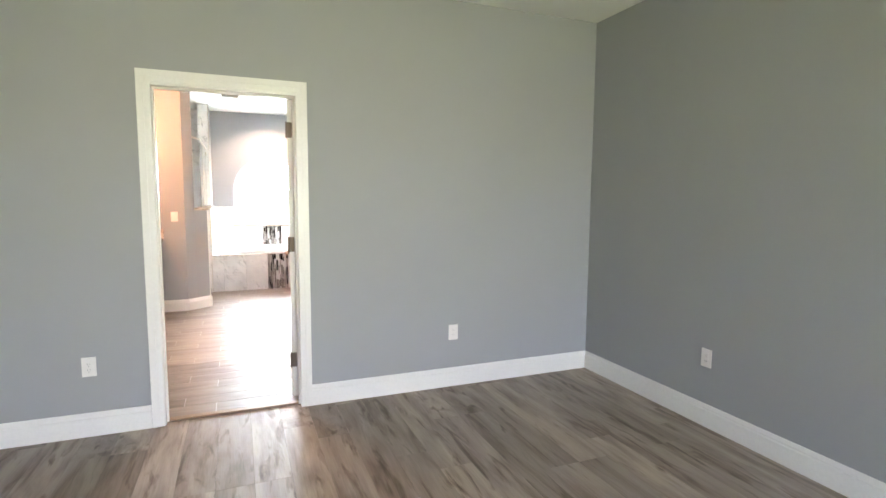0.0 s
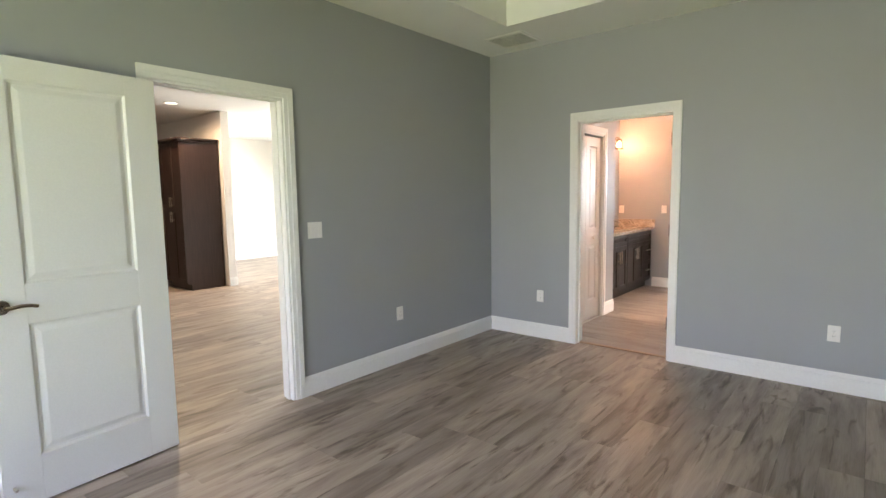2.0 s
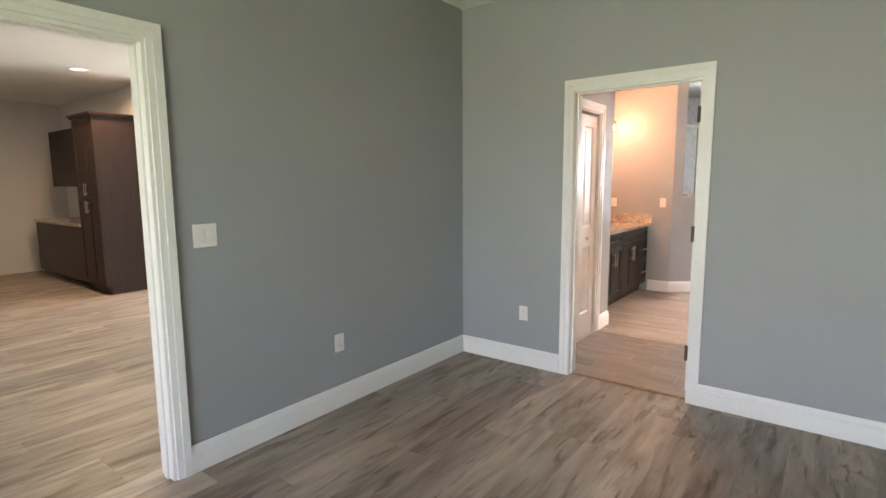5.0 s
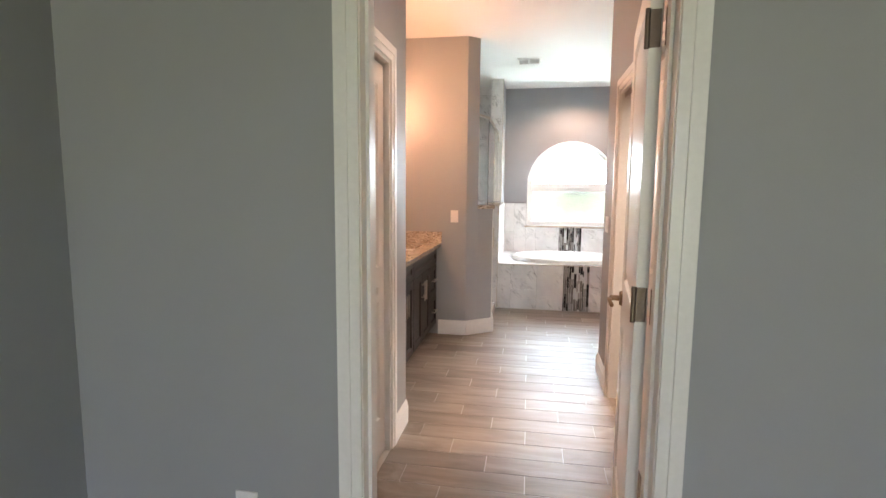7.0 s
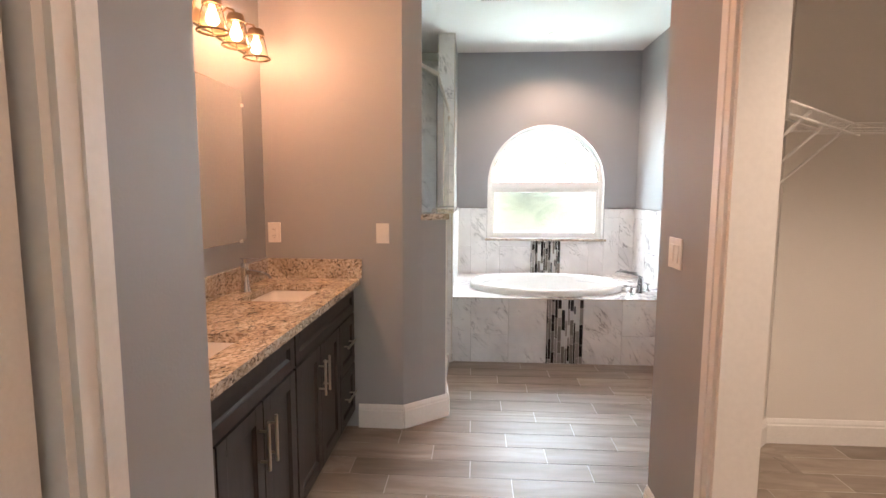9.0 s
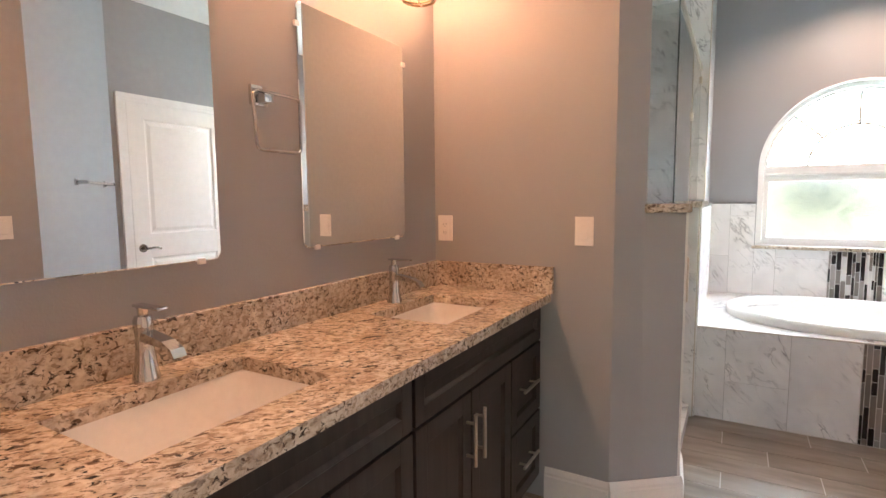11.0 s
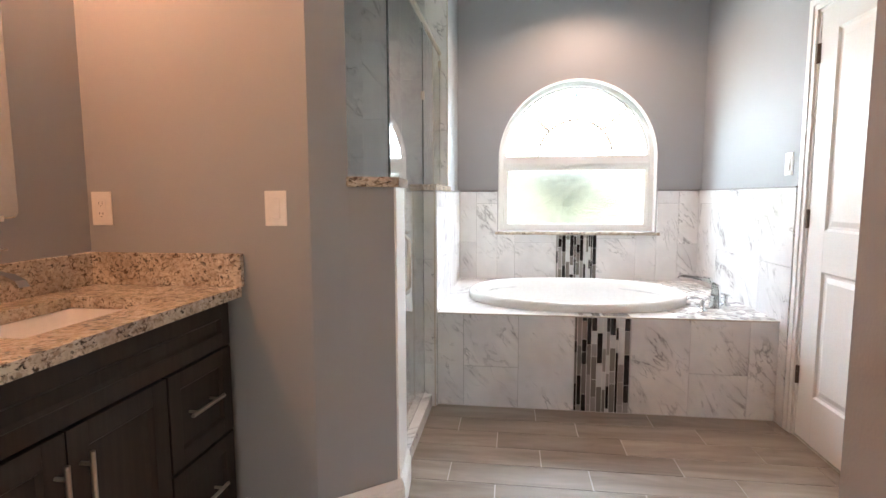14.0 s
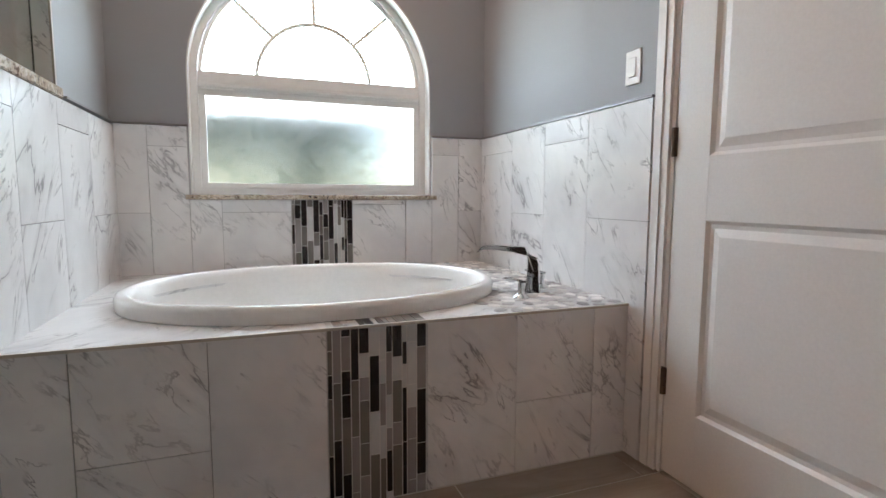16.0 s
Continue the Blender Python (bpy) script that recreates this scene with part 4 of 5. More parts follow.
# vanity lights: three caged jars on an arched bar
def vanity_light(y):
    ob = thing("vanity_light", "bronze three-jar vanity light, lit warm", "wall light", pose(-1.29, y, 2.135), group="vanity lights")
    part("backplate", boxes((0, -0.30, -0.055, 0.022, 0.30, 0.015), bevel=0.006), BRONZE, ob)
    for k in (-1, 0, 1):
        yy = k * 0.215
        bm = bmesh.new()
        arc = [(0.02, yy, 0.0), (0.03, yy, 0.05), (0.06, yy, 0.075), (0.09, yy, 0.065), (0.1, yy, 0.035)]
        tube(bm, arc, 0.006, 8)
        part("arm", bm, BRONZE, ob, smooth=True)
        shade = thing_part("shade_holder", ob, (0.1, yy, 0.0))
        bm = bmesh.new()
        lathe(bm, [(0.0, 0.05), (0.034, 0.045), (0.040, 0.03), (0.041, 0.012), (0.034, 0.010)], 20)
        part("socket_cap", bm, BRONZE, shade, smooth=True)
        bm = bmesh.new()
        lathe(bm, [(0.036, 0.012), (0.043, -0.01), (0.058, -0.085), (0.060, -0.092), (0.056, -0.092), (0.041, -0.012), (0.033, 0.010)], 24)
        jar = part("jar_shade", bm, JAR, shade, "clear seeded glass jar", smooth=True)
        jar.visible_shadow = False
        bm = bmesh.new()
        circle = [(0.062 * math.cos(a * math.tau / 24), 0.062 * math.sin(a * math.tau / 24), -0.094) for a in range(24)]
        tube(bm, circle, 0.005, 8, True)
        for a in (0.4, 0.4 + math.pi / 2):
            tube(bm, [(0.062 * math.cos(a) * f, 0.062 * math.sin(a) * f, -0.094 - 0.012 * (1 - f * f)) for f in (-1, -0.5, 0, 0.5, 1)], 0.0028, 6)
        part("cage", bm, BRONZE, shade, "bronze cage ring", smooth=True)
        bm = bmesh.new()
        lathe(bm, [(0.0, -0.078), (0.014, -0.072), (0.026, -0.050), (0.024, -0.030), (0.012, 0.0), (0.012, 0.012)], 16)
        b = part("bulb", bm, BULB, shade, "glowing warm bulb", smooth=True)
        b.visible_shadow = False
        lamp("vanity_bulb", "POINT", pose(-1.19, y + yy, 2.09), BULB_POWER, WARM, radius=0.03)


def thing_part(name, parent, at):
    """A small joint that carries the pieces of one shade."""
    bm = bmesh.new()
    rod(bm, (0, 0, 0.03), (0, 0, 0.045), 0.012, seg=10)
    ob = part(name, bm, BRONZE, parent)
    ob.location = at
    return ob


BULB_POWER = 1.08
vanity_light(6.60)
vanity_light(5.67)

# ---- switches and outlets ----
def plate(kind, m, label, gang=1, group=""):
    """A wall plate in the xz plane, facing -y."""
    w = 0.073 + 0.046 * (gang - 1)
    ob = thing(kind, label, "outlet" if "outlet" in kind else "light switch", m, group)
    part("cover", boxes((-w / 2, -0.006, -0.057, w / 2, 0.0, 0.057), bevel=0.0025), PLASTIC, ob)
    for g in range(gang):
        x = (g - (gang - 1) / 2) * 0.046
        if "outlet" in kind:
            part("face", boxes((x - 0.017, -0.008, -0.034, x + 0.017, -0.0062, 0.034)), PLASTIC, ob)
            for z in (-0.018, 0.018):
                part("slots", boxes((x - 0.007, -0.0086, z - 0.004, x - 0.0055, -0.0081, z + 0.005), (x + 0.0055, -0.0086, z - 0.004, x + 0.007, -0.0081, z + 0.005), (x - 0.0015, -0.0086, z - 0.011, x + 0.0015, -0.0081, z - 0.008)), SLOT, ob, "dark socket slots")
        else:
            bm = bmesh.new()
            v = [bm.verts.new(p) for p in ((x - 0.016, -0.0062, 0.033), (x + 0.016, -0.0062, 0.033), (x + 0.016, -0.0062, -0.033), (x - 0.016, -0.0062, -0.033), (x - 0.016, -0.008, 0.031), (x + 0.016, -0.008, 0.031), (x + 0.016, -0.012, -0.031), (x - 0.016, -0.012, -0.031))]
            for f in ((4, 5, 6, 7), (0, 1, 5, 4), (1, 2, 6, 5), (2, 3, 7, 6), (3, 0, 4, 7)):
                bm.faces.new([v[i] for i in f])
            part("rocker", bm, PLASTIC, ob)
    return ob


plate("outlet", pose(-0.733, 3.65, 0.405), "white duplex outlet low on the grey wall", group="bedroom outlets")
plate("outlet", pose(1.553, 3.65, 0.40), "white duplex outlet low on the grey wall", group="bedroom outlets")
plate("outlet", pose(2.755, 2.47, 0.42, 0, 0, -90), "white duplex outlet low on the grey wall", group="bedroom outlets")
plate("outlet", pose(-1.31, 2.283, 0.412, 0, 0, 90), "white duplex outlet low on the grey wall", group="bedroom outlets")
plate("outlet", pose(-1.31, -0.614, 0.43, 0, 0, 90), "white duplex outlet low beside the open door", group="bedroom outlets")
plate("light_switch", pose(-1.31, 1.456, 1.165, 0, 0, 90), "white double rocker switch beside the entry door", 2)
plate("light_switch", pose(-0.611, 7.09, 1.146), "white rocker switch beside the vanity")
plate("outlet", pose(-1.236, 7.09, 1.146), "white duplex outlet above the granite splash")
plate("light_switch", pose(0.655, 6.16, 1.155, 0, 0, -90), "white double rocker switch beside the closet", 2)
plate("light_switch", pose(1.545, 8.36, 1.342, 0, 0, -90), "white rocker switch above the tub tiles")

# towel bar on the angled wall
ang = math.atan2(7.19 - 6.335, 1.545 - 0.655)
bar = thing("towel_bar", "chrome towel bar on the angled wall", "towel bar", Matrix.Translation((1.20, 6.859, 1.40)) @ pose(0, 0, 0, 0, 0, math.degrees(ang)))
bm = bmesh.new()
rod(bm, (-0.25, 0.06, 0), (0.25, 0.06, 0), 0.008)
part("rail", bm, CHROME, bar, smooth=True)
for x in (-0.25, 0.25):
    part("post", boxes((x - 0.02, 0, -0.02, x + 0.02, 0.014, 0.02), (x - 0.011, 0.012, -0.011, x + 0.011, 0.072, 0.011), bevel=0.002), CHROME, bar)

# ---- tub alcove ----
DK, AY = 0.535, 8.315     # deck height, apron face
deck = structure("tub_surround", boxes((-0.273, AY + 0.012, 0.0, 1.533, AY + 0.06, DK - 0.012)), WHITE_GROUT, "tiled tub platform", "tub platform")


def slab(name, parent, mat, axis, face, out, a, b, c, d, gap=0.0012, thick=0.010):
    """One tile proud of a face; axis is the face's normal, a..b and c..d its two spans."""
    bm = bmesh.new()
    a, b, c, d = a + gap, b - gap, c + gap, d - gap
    f0, f1 = face, face + out * thick
    if axis == "y":
        box(bm, a, f0, c, b, f1, d)
    elif axis == "x":
        box(bm, f0, a, c, f1, b, d)
    else:
        box(bm, a, c, f0, b, d, f1)
    me = mesh_of(name, bm, mat)
    c = sum((v.co for v in me.vertices), Vector()) / len(me.vertices)
    me.transform(Matrix.Translation(-c))
    ob = new(name, me)
    ob.parent = parent
    ob.location = c
    return ob


def columns(parent, axis, face, out, cuts, z0, z1, rows):
    """Columns of upright tiles; odd and even columns have their joints at other heights."""
    for k, (a, b) in enumerate(zip(cuts, cuts[1:])):
        zs = [z0] + [z for z in rows[k % len(rows)] if z0 + 0.01 < z < z1 - 0.01] + [z1]
        for c, d in zip(zs, zs[1:]):
            slab("marble_tile", parent, MARBLE, axis, face, out, a, b, c, d)


WT = 1.222
# apron
columns(deck, "y", AY + 0.012, -1, [-0.272, -0.117, 0.188, 0.492], 0.0, DK - 0.006, [(), (0.232,), ()])
columns(deck, "y", AY + 0.012, -1, [0.788, 1.091, 1.385, 1.533], 0.0, DK - 0.006, [(), (0.237,), ()])
# deck top
X0, X1, Y0, Y1 = -0.272, 1.532, AY + 0.004, 9.577
TX, TY, TA, TB = 0.545, 8.87, 0.675, 0.475     # tub centre and half axes
CORNERS = [math.atan2(y - TY, x - TX) % math.tau for x in (X0, X1) for y in (Y0, Y1)]
CUTS = sorted(CORNERS + [radians(a) for a in (52, 128, 180, 236, 262, 278, 304)])


def deck_piece(t0, t1):
    """A sector of the deck between the tub's rim and the walls, one tile thick."""
    bm = bmesh.new()
    n = 14
    rows = []
    for i in range(n + 1):
        t = t0 + (t1 - t0) * i / n
        c, s = math.cos(t), math.sin(t)
        reach = min(((X1 if c > 0 else X0) - TX) / c if abs(c) > 1e-6 else 9, ((Y1 if s > 0 else Y0) - TY) / s if abs(s) > 1e-6 else 9)
        inner = 0.93 / math.hypot(c / TA, s / TB)
        reach = max(reach, inner + 0.004)
        rows.append([bm.verts.new((TX + r * c, TY + r * s, z)) for r in (inner, reach) for z in (DK - 0.011, DK - 0.0008)])
    for a, b in zip(rows, rows[1:]):
        for p, q in ((0, 1), (1, 3), (3, 2), (2, 0)):
            bm.faces.new((a[p], a[q], b[q], b[p]))
    return bm


for k, t0 in enumerate(CUTS):
    t1 = CUTS[(k + 1) % len(CUTS)]
    t1 += math.tau if t1 < t0 else 0
    part("deck_tile", deck_piece(t0 + 0.0008, t1 - 0.0008), MARBLE, deck)
part("edge_trim", boxes((-0.285, AY - 0.002, DK - 0.007, 1.533, AY + 0.006, DK + 0.0015)), NICKEL, deck, "thin brushed metal edge trim")

tub_back = structure("tub_backing", boxes((-0.285, 9.578, DK, 1.545, 9.5895, 0.905)), WHITE_GROUT, "tiled splash wall behind the tub", "wall tile")
columns(tub_back, "y", 9.578, -1, [-0.275, -0.135, 0.03], DK, WT, [(0.823,), (0.52, 1.128)])
columns(tub_back, "y", 9.578, -1, [0.03, 0.168, 0.487], DK, 0.884, [(), (0.823,)])
columns(tub_back, "y", 9.578, -1, [0.792, 1.08, 1.23], DK, 0.884, [(0.86,), ()])
columns(tub_back, "y", 9.578, -1, [1.23, 1.385, 1.533], DK, WT, [(1.128,), (0.823,)])
part("backing_side", boxes((-0.285, 9.578, 0.905, AX - AR - 0.002, 9.5895, WT), (AX + AR + 0.002, 9.578, 0.905, 1.545, 9.5895, WT)), WHITE_GROUT, tub_back)
tub_right = structure("tub_backing_right", boxes((1.5335, 8.238, 0.0, 1.5445, 9.57, WT)), WHITE_GROUT, "tiled splash wall beside the tub", "wall tile")
columns(tub_right, "x", 1.5335, -1, [8.239, 8.575, 8.89, 9.20, 9.566], 0.0, WT, [(0.232, 0.823), (0.52, 1.128), (0.823,), (0.52, 1.128)])
tub_left = structure("tub_backing_left", boxes((-0.2845, 8.29, 0.0, -0.2735, 9.57, WT - 0.004)), WHITE_GROUT, "tiled splash wall beside the shower", "wall tile")
columns(tub_left, "x", -0.2735, 1, [8.29, 8.54, 8.87, 9.20, 9.566], 0.0, WT - 0.008, [(0.52, 1.128), (0.823,), (0.52, 1.128), (0.823,)])
bm = boxes((-0.272, 9.562, WT, AX - AR, 9.589, WT + 0.008), (AX + AR, 9.562, WT, 1.53, 9.589, WT + 0.008), (1.518, 8.239, WT, 1.5445, 9.562, WT + 0.008), (-0.2845, 8.96, WT, -0.258, 9.562, WT + 0.008), bevel=0.002)
part("edge_trim", bm, STRIP_METAL, tub_back, "thin grey metal edge trim")


# mosaic bands of upright strips
def mosaic(parent, axis, face, out, a, b, c, d, seed):
    r = random.Random(seed)
    widths = (0.030, 0.015, 0.024, 0.030, 0.019, 0.027)
    u = a
    while u < b - 0.006:
        w = min(r.choice(widths), b - u)
        v = c - r.uniform(0.0, 0.12)
        while v < d:
            step = r.choice((0.07, 0.10, 0.13, 0.17))
            lo, hi = max(v, c), min(v + step, d)
            if hi - lo > 0.008:
                if axis == "y":
                    slab("mosaic_strip", parent, MOSAIC, "y", face, out, u, u + w, lo, hi, 0.0016, 0.0105)
                else:
                    slab("mosaic_strip", parent, MOSAIC, "z", face, out, u, u + w, lo, hi, 0.0011, 0.0105)
            v += step
        u += w


part("grout_bed", boxes((0.493, AY + 0.0035, 0.0, 0.787, AY + 0.0119, DK - 0.008)), LIGHT_GROUT, deck, "pale mosaic grout")
part("grout_bed", boxes((0.488, 9.5695, DK, 0.791, 9.5779, 0.883)), LIGHT_GROUT, tub_back, "pale mosaic grout")
mosaic(deck, "y", AY + 0.012, -1, 0.492, 0.788, 0.0, DK - 0.006, 3)
mosaic(tub_back, "y", 9.578, -1, 0.487, 0.792, DK, 0.884, 8)
mosaic(deck, "z", DK - 0.0092, 1, 0.494, 0.786, AY + 0.006, AY + 0.10, 5)

# pebbles on the deck corner
def pebbles(name, x0, y0, x1, y1, z, seed, keep, size=0.026):
    r = random.Random(seed)
    bm = bmesh.new()
    pts = []
    tries = 0
    while tries < 6000:
        tries += 1
        p = (r.uniform(x0, x1), r.uniform(y0, y1))
        if keep(*p) and all((p[0] - q[0]) ** 2 + (p[1] - q[1]) ** 2 > (size * 1.9) ** 2 * 0.8 for q in pts):
            pts.append(p)
    for x, y in pts:
        rx, ry, t = size * r.uniform(0.85, 1.25), size * r.uniform(0.6, 0.85), r.uniform(0, math.pi)
        prev = None
        for f, h in ((1.0, 0.0), (0.92, 0.0022), (0.7, 0.0034)):
            ringv = []
            for k in range(10):
                a = k * math.tau / 10
                u, v = rx * f * math.cos(a), ry * f * math.sin(a)
                ringv.append(bm.verts.new((x + u * math.cos(t) - v * math.sin(t), y + u * math.sin(t) + v * math.cos(t), z + h)))
            if prev:
                for k in range(10):
                    bm.faces.new((prev[k], prev[(k + 1) % 10], ringv[(k + 1) % 10], ringv[k]))
            prev = ringv
        bm.faces.new(prev)
    return bm


bm = pebbles("pebbles", 1.04, AY + 0.02, 1.52, 9.56, DK - 0.0009, 2, lambda x, y: ((x - TX) / (TA + 0.0)) ** 2 + ((y - TY) / (TB + 0.0)) ** 2 > 1.0)
tagged(part("pebbles", bm, PEBBLE, deck, "flat grey and white pebbles set in grout"), kind="stuff")

# oval drop-in tub
tub = thing("bathtub", "white oval drop-in bathtub in a tiled deck", "bathtub", pose(TX, TY, DK))
bm = bmesh.new()
prof = [(1.0, 0.0), (1.004, 0.034), (0.995, 0.046), (0.977, 0.052), (0.947, 0.052), (0.927, 0.046), (0.912, 0.028), (0.90, -0.02), (0.86, -0.16), (0.81, -0.30), (0.74, -0.37), (0.60, -0.40), (0.0, -0.405)]
seg = 72
rings = []
for f, z in prof:
    inset = (1 - f) * 0.62
    a, b = TA - inset * 0.9, TB - inset * 0.75
    if f == 0.0:
        a = b = 0.02
    rings.append([bm.verts.new((a * math.copysign(abs(math.cos(t)) ** 0.93, math.cos(t)), b * math.copysign(abs(math.sin(t)) ** 0.93, math.sin(t)), z)) for t in (k * math.tau / seg for k in range(seg))])
for p, q in zip(rings, rings[1:]):
    for k in range(seg):
        bm.faces.new((p[k], p[(k + 1) % seg], q[(k + 1) % seg], q[k]))
bm.faces.new(rings[-1])
part("shell", bm, PORCELAIN, tub, smooth=True)
bm = bmesh.new()
rod(bm, (0.610, -0.02, -0.065), (0.592, -0.02, -0.068), 0.030, 0.026, 20)
part("overflow", bm, CHROME, tub, "round chrome overflow", smooth=True)

# roman tub faucet
tf = thing("tub_faucet", "chrome roman tub faucet with flat arched spout", "faucet", pose(1.315, 8.612, DK) @ pose(0, 0, 0, 0, 0, 142))
bm = bmesh.new()
sec = []
for x, z, tx, tz, w, h in ((0.0, 0.0, 1, 0, 0.026, 0.030), (0.0, 0.008, 1, 0, 0.025, 0.029), (-0.001, 0.05, 1, 0, 0.020, 0.023), (-0.002, 0.105, 1, 0.05, 0.019, 0.021), (0.0, 0.140, 0.85, 0.5, 0.020, 0.023), (0.022, 0.158, 0.35, 0.95, 0.021, 0.019), (0.07, 0.166, 0.08, 1, 0.022, 0.012), (0.13, 0.170, 0, 1, 0.023, 0.009), (0.185, 0.170, -0.1, 1, 0.023, 0.008), (0.208, 0.164, -0.55, 0.85, 0.023, 0.008), (0.216, 0.148, -1, 0.15, 0.022, 0.007)):
    n2 = math.hypot(tx, tz)
    tx, tz = tx / n2, tz / n2
    sec.append([bm.verts.new((x + s * tx * h, u * w, z + s * tz * h)) for s, u in ((-1, 1), (-1, -1), (1, -1), (1, 1))])
for p, q in zip(sec, sec[1:]):
    for k in range(4):
        bm.faces.new((p[k], p[(k + 1) % 4], q[(k + 1) % 4], q[k]))
bm.faces.new(sec[0])
bm.faces.new(sec[-1][::-1])
bmesh.ops.recalc_face_normals(bm, faces=bm.faces[:])
bmesh.ops.bevel(bm, geom=bm.edges[:], offset=0.003, segments=2, affect="EDGES")
part("spout", bm, CHROME, tf, smooth=True)
for x, y in ((0.024, 0.128), (-0.018, -0.122)):
    bm = bmesh.new()
    lathe(bm, [(0.0, 0.0), (0.031, 0.0), (0.031, 0.004), (0.026, 0.008), (0.014, 0.018), (0.0115, 0.034), (0.013, 0.050), (0.012, 0.058), (0.0, 0.060)], 20, (x, y, 0))
    part("valve_base", bm, CHROME, tf, smooth=True)
    bm = bmesh.new()
    arm = [[bm.verts.new((x + a, y + u * w, z + e * 0.0035)) for u, e in ((-1, -1), (1, -1), (1, 1), (-1, 1))] for a, z, w in ((-0.018, 0.062, 0.013), (0.012, 0.066, 0.013), (0.042, 0.071, 0.012), (0.068, 0.069, 0.010))]
    for p, q in zip(arm, arm[1:]):
        for k in range(4):
            bm.faces.new((p[k], p[(k + 1) % 4], q[(k + 1) % 4], q[k]))
    bm.faces.new(arm[0][::-1])
    bm.faces.new(arm[-1])
    bmesh.ops.bevel(bm, geom=bm.edges[:], offset=0.0015, segments=2, affect="EDGES")
    part("lever_handle", bm, CHROME, tf, "flat chrome lever handle", smooth=True)

# ---- arched window ----
win = thing("window_1", "white arched vinyl window, frosted lower pane, sunburst bars above", "window")
win["kind"] = "structure"


def arch_frame(r_out, r_in, y0, y1, z_bottom):
    """An arched band between two radii, with straight legs down to z_bottom."""
    bm = bmesh.new()
    pts = [(-1, None)] + [(i, math.pi * i / 40) for i in range(41)] + [(41, None)]
    loops = []
    for y in (y0, y1):
        for r in (r_out, r_in):
            row = [bm.verts.new((AX - r, y, z_bottom))]
            row += [bm.verts.new((AX - r * math.cos(a), y, A1 + r * math.sin(a))) for _, a in pts[1:-1]]
            row += [bm.verts.new((AX + r, y, z_bottom))]
            loops.append(row)
    o0, i0, o1, i1 = loops
    n = len(o0)
    for k in range(n - 1):
        for a, b in ((o0, i0), (i0, i1), (i1, o1), (o1, o0)):
            bm.faces.new((a[k], a[k + 1], b[k + 1], b[k]))
    for k in (0, n - 1):
        bm.faces.new((o0[k], i0[k], i1[k], o1[k]))
    return bm


part("reveal", arch_frame(AR - 0.0004, AR - 0.007, 9.588, 9.657, A0 + 0.0), TRIM, win, "white plastered window reveal", smooth=True)
part("window_frame", arch_frame(AR - 0.001, AR - 0.040, 9.658, 9.718, A0 + 0.03), TRIM, win, smooth=True)
part("inner_bead", arch_frame(AR - 0.043, AR - 0.060, 9.670, 9.698, 1.50), TRIM, win, smooth=True)
part("meeting_rail", boxes((AX - AR + 0.042, 9.654, 1.415, AX + AR - 0.042, 9.713, 1.498), (AX - AR + 0.042, 9.646, 1.428, AX + AR - 0.042, 9.654, 1.445), bevel=0.003), TRIM, win)
part("lower_sash", boxes((AX - AR + 0.042, 9.660, 1.385, AX + AR - 0.042, 9.693, 1.415), (AX - AR + 0.042, 9.660, A0 + 0.03, AX + AR - 0.042, 9.693, A0 + 0.055), (AX - AR + 0.042, 9.660, A0 + 0.055, AX - AR + 0.072, 9.693, 1.385), (AX + AR - 0.072, 9.660, A0 + 0.055, AX + AR - 0.042, 9.693, 1.385), bevel=0.002), TRIM, win)
part("bottom_rail", boxes((AX - AR + 0.001, 9.658, A0, AX + AR - 0.001, 9.718, A0 + 0.03)), TRIM, win)
p = part("frosted_pane", boxes((AX - AR + 0.071, 9.674, A0 + 0.054, AX + AR - 0.071, 9.678, 1.386)), FROST, win, "frosted textured glass pane")
p.visible_shadow = False
bm = bmesh.new()
r = AR - 0.059
o = [bm.verts.new((AX - r * math.cos(math.pi * i / 40), 9.682, max(A1 + r * math.sin(math.pi * i / 40), 1.499))) for i in range(41)]
bm.faces.new(o)
ext = bmesh.ops.extrude_face_region(bm, geom=bm.faces[:])
for v in [g for g in ext["geom"] if isinstance(g, bmesh.types.BMVert)]:
    v.co.y = 9.685
p = part("arch_pane", bm, PANE, win, "clear arched glass pane")
p.visible_shadow = False
bm = bmesh.new()
rr = 0.285
tube(bm, [(AX - rr * math.cos(math.pi * i / 24), 9.695, 1.492 + rr * math.sin(math.pi * i / 24)) for i in range(25)], 0.0098, 6)
for a in (45, 90, 135):
    c, s = math.cos(radians(a)), math.sin(radians(a))
    rod(bm, (AX + rr * c, 9.695, 1.492 + rr * s), (AX + (AR - 0.055) * c, 9.695, A1 + (AR - 0.055) * s), 0.0098, seg=6)
part("sunburst_bars", bm, TRIM, win, "thin white sunburst bars", smooth=True)
single("window_sill", boxes((AX - AR - 0.022, 9.555, 0.885, AX + AR + 0.03, 9.657, 0.908), bevel=0.003), GRANITE, "speckled granite sill under the arched window", "window sill")

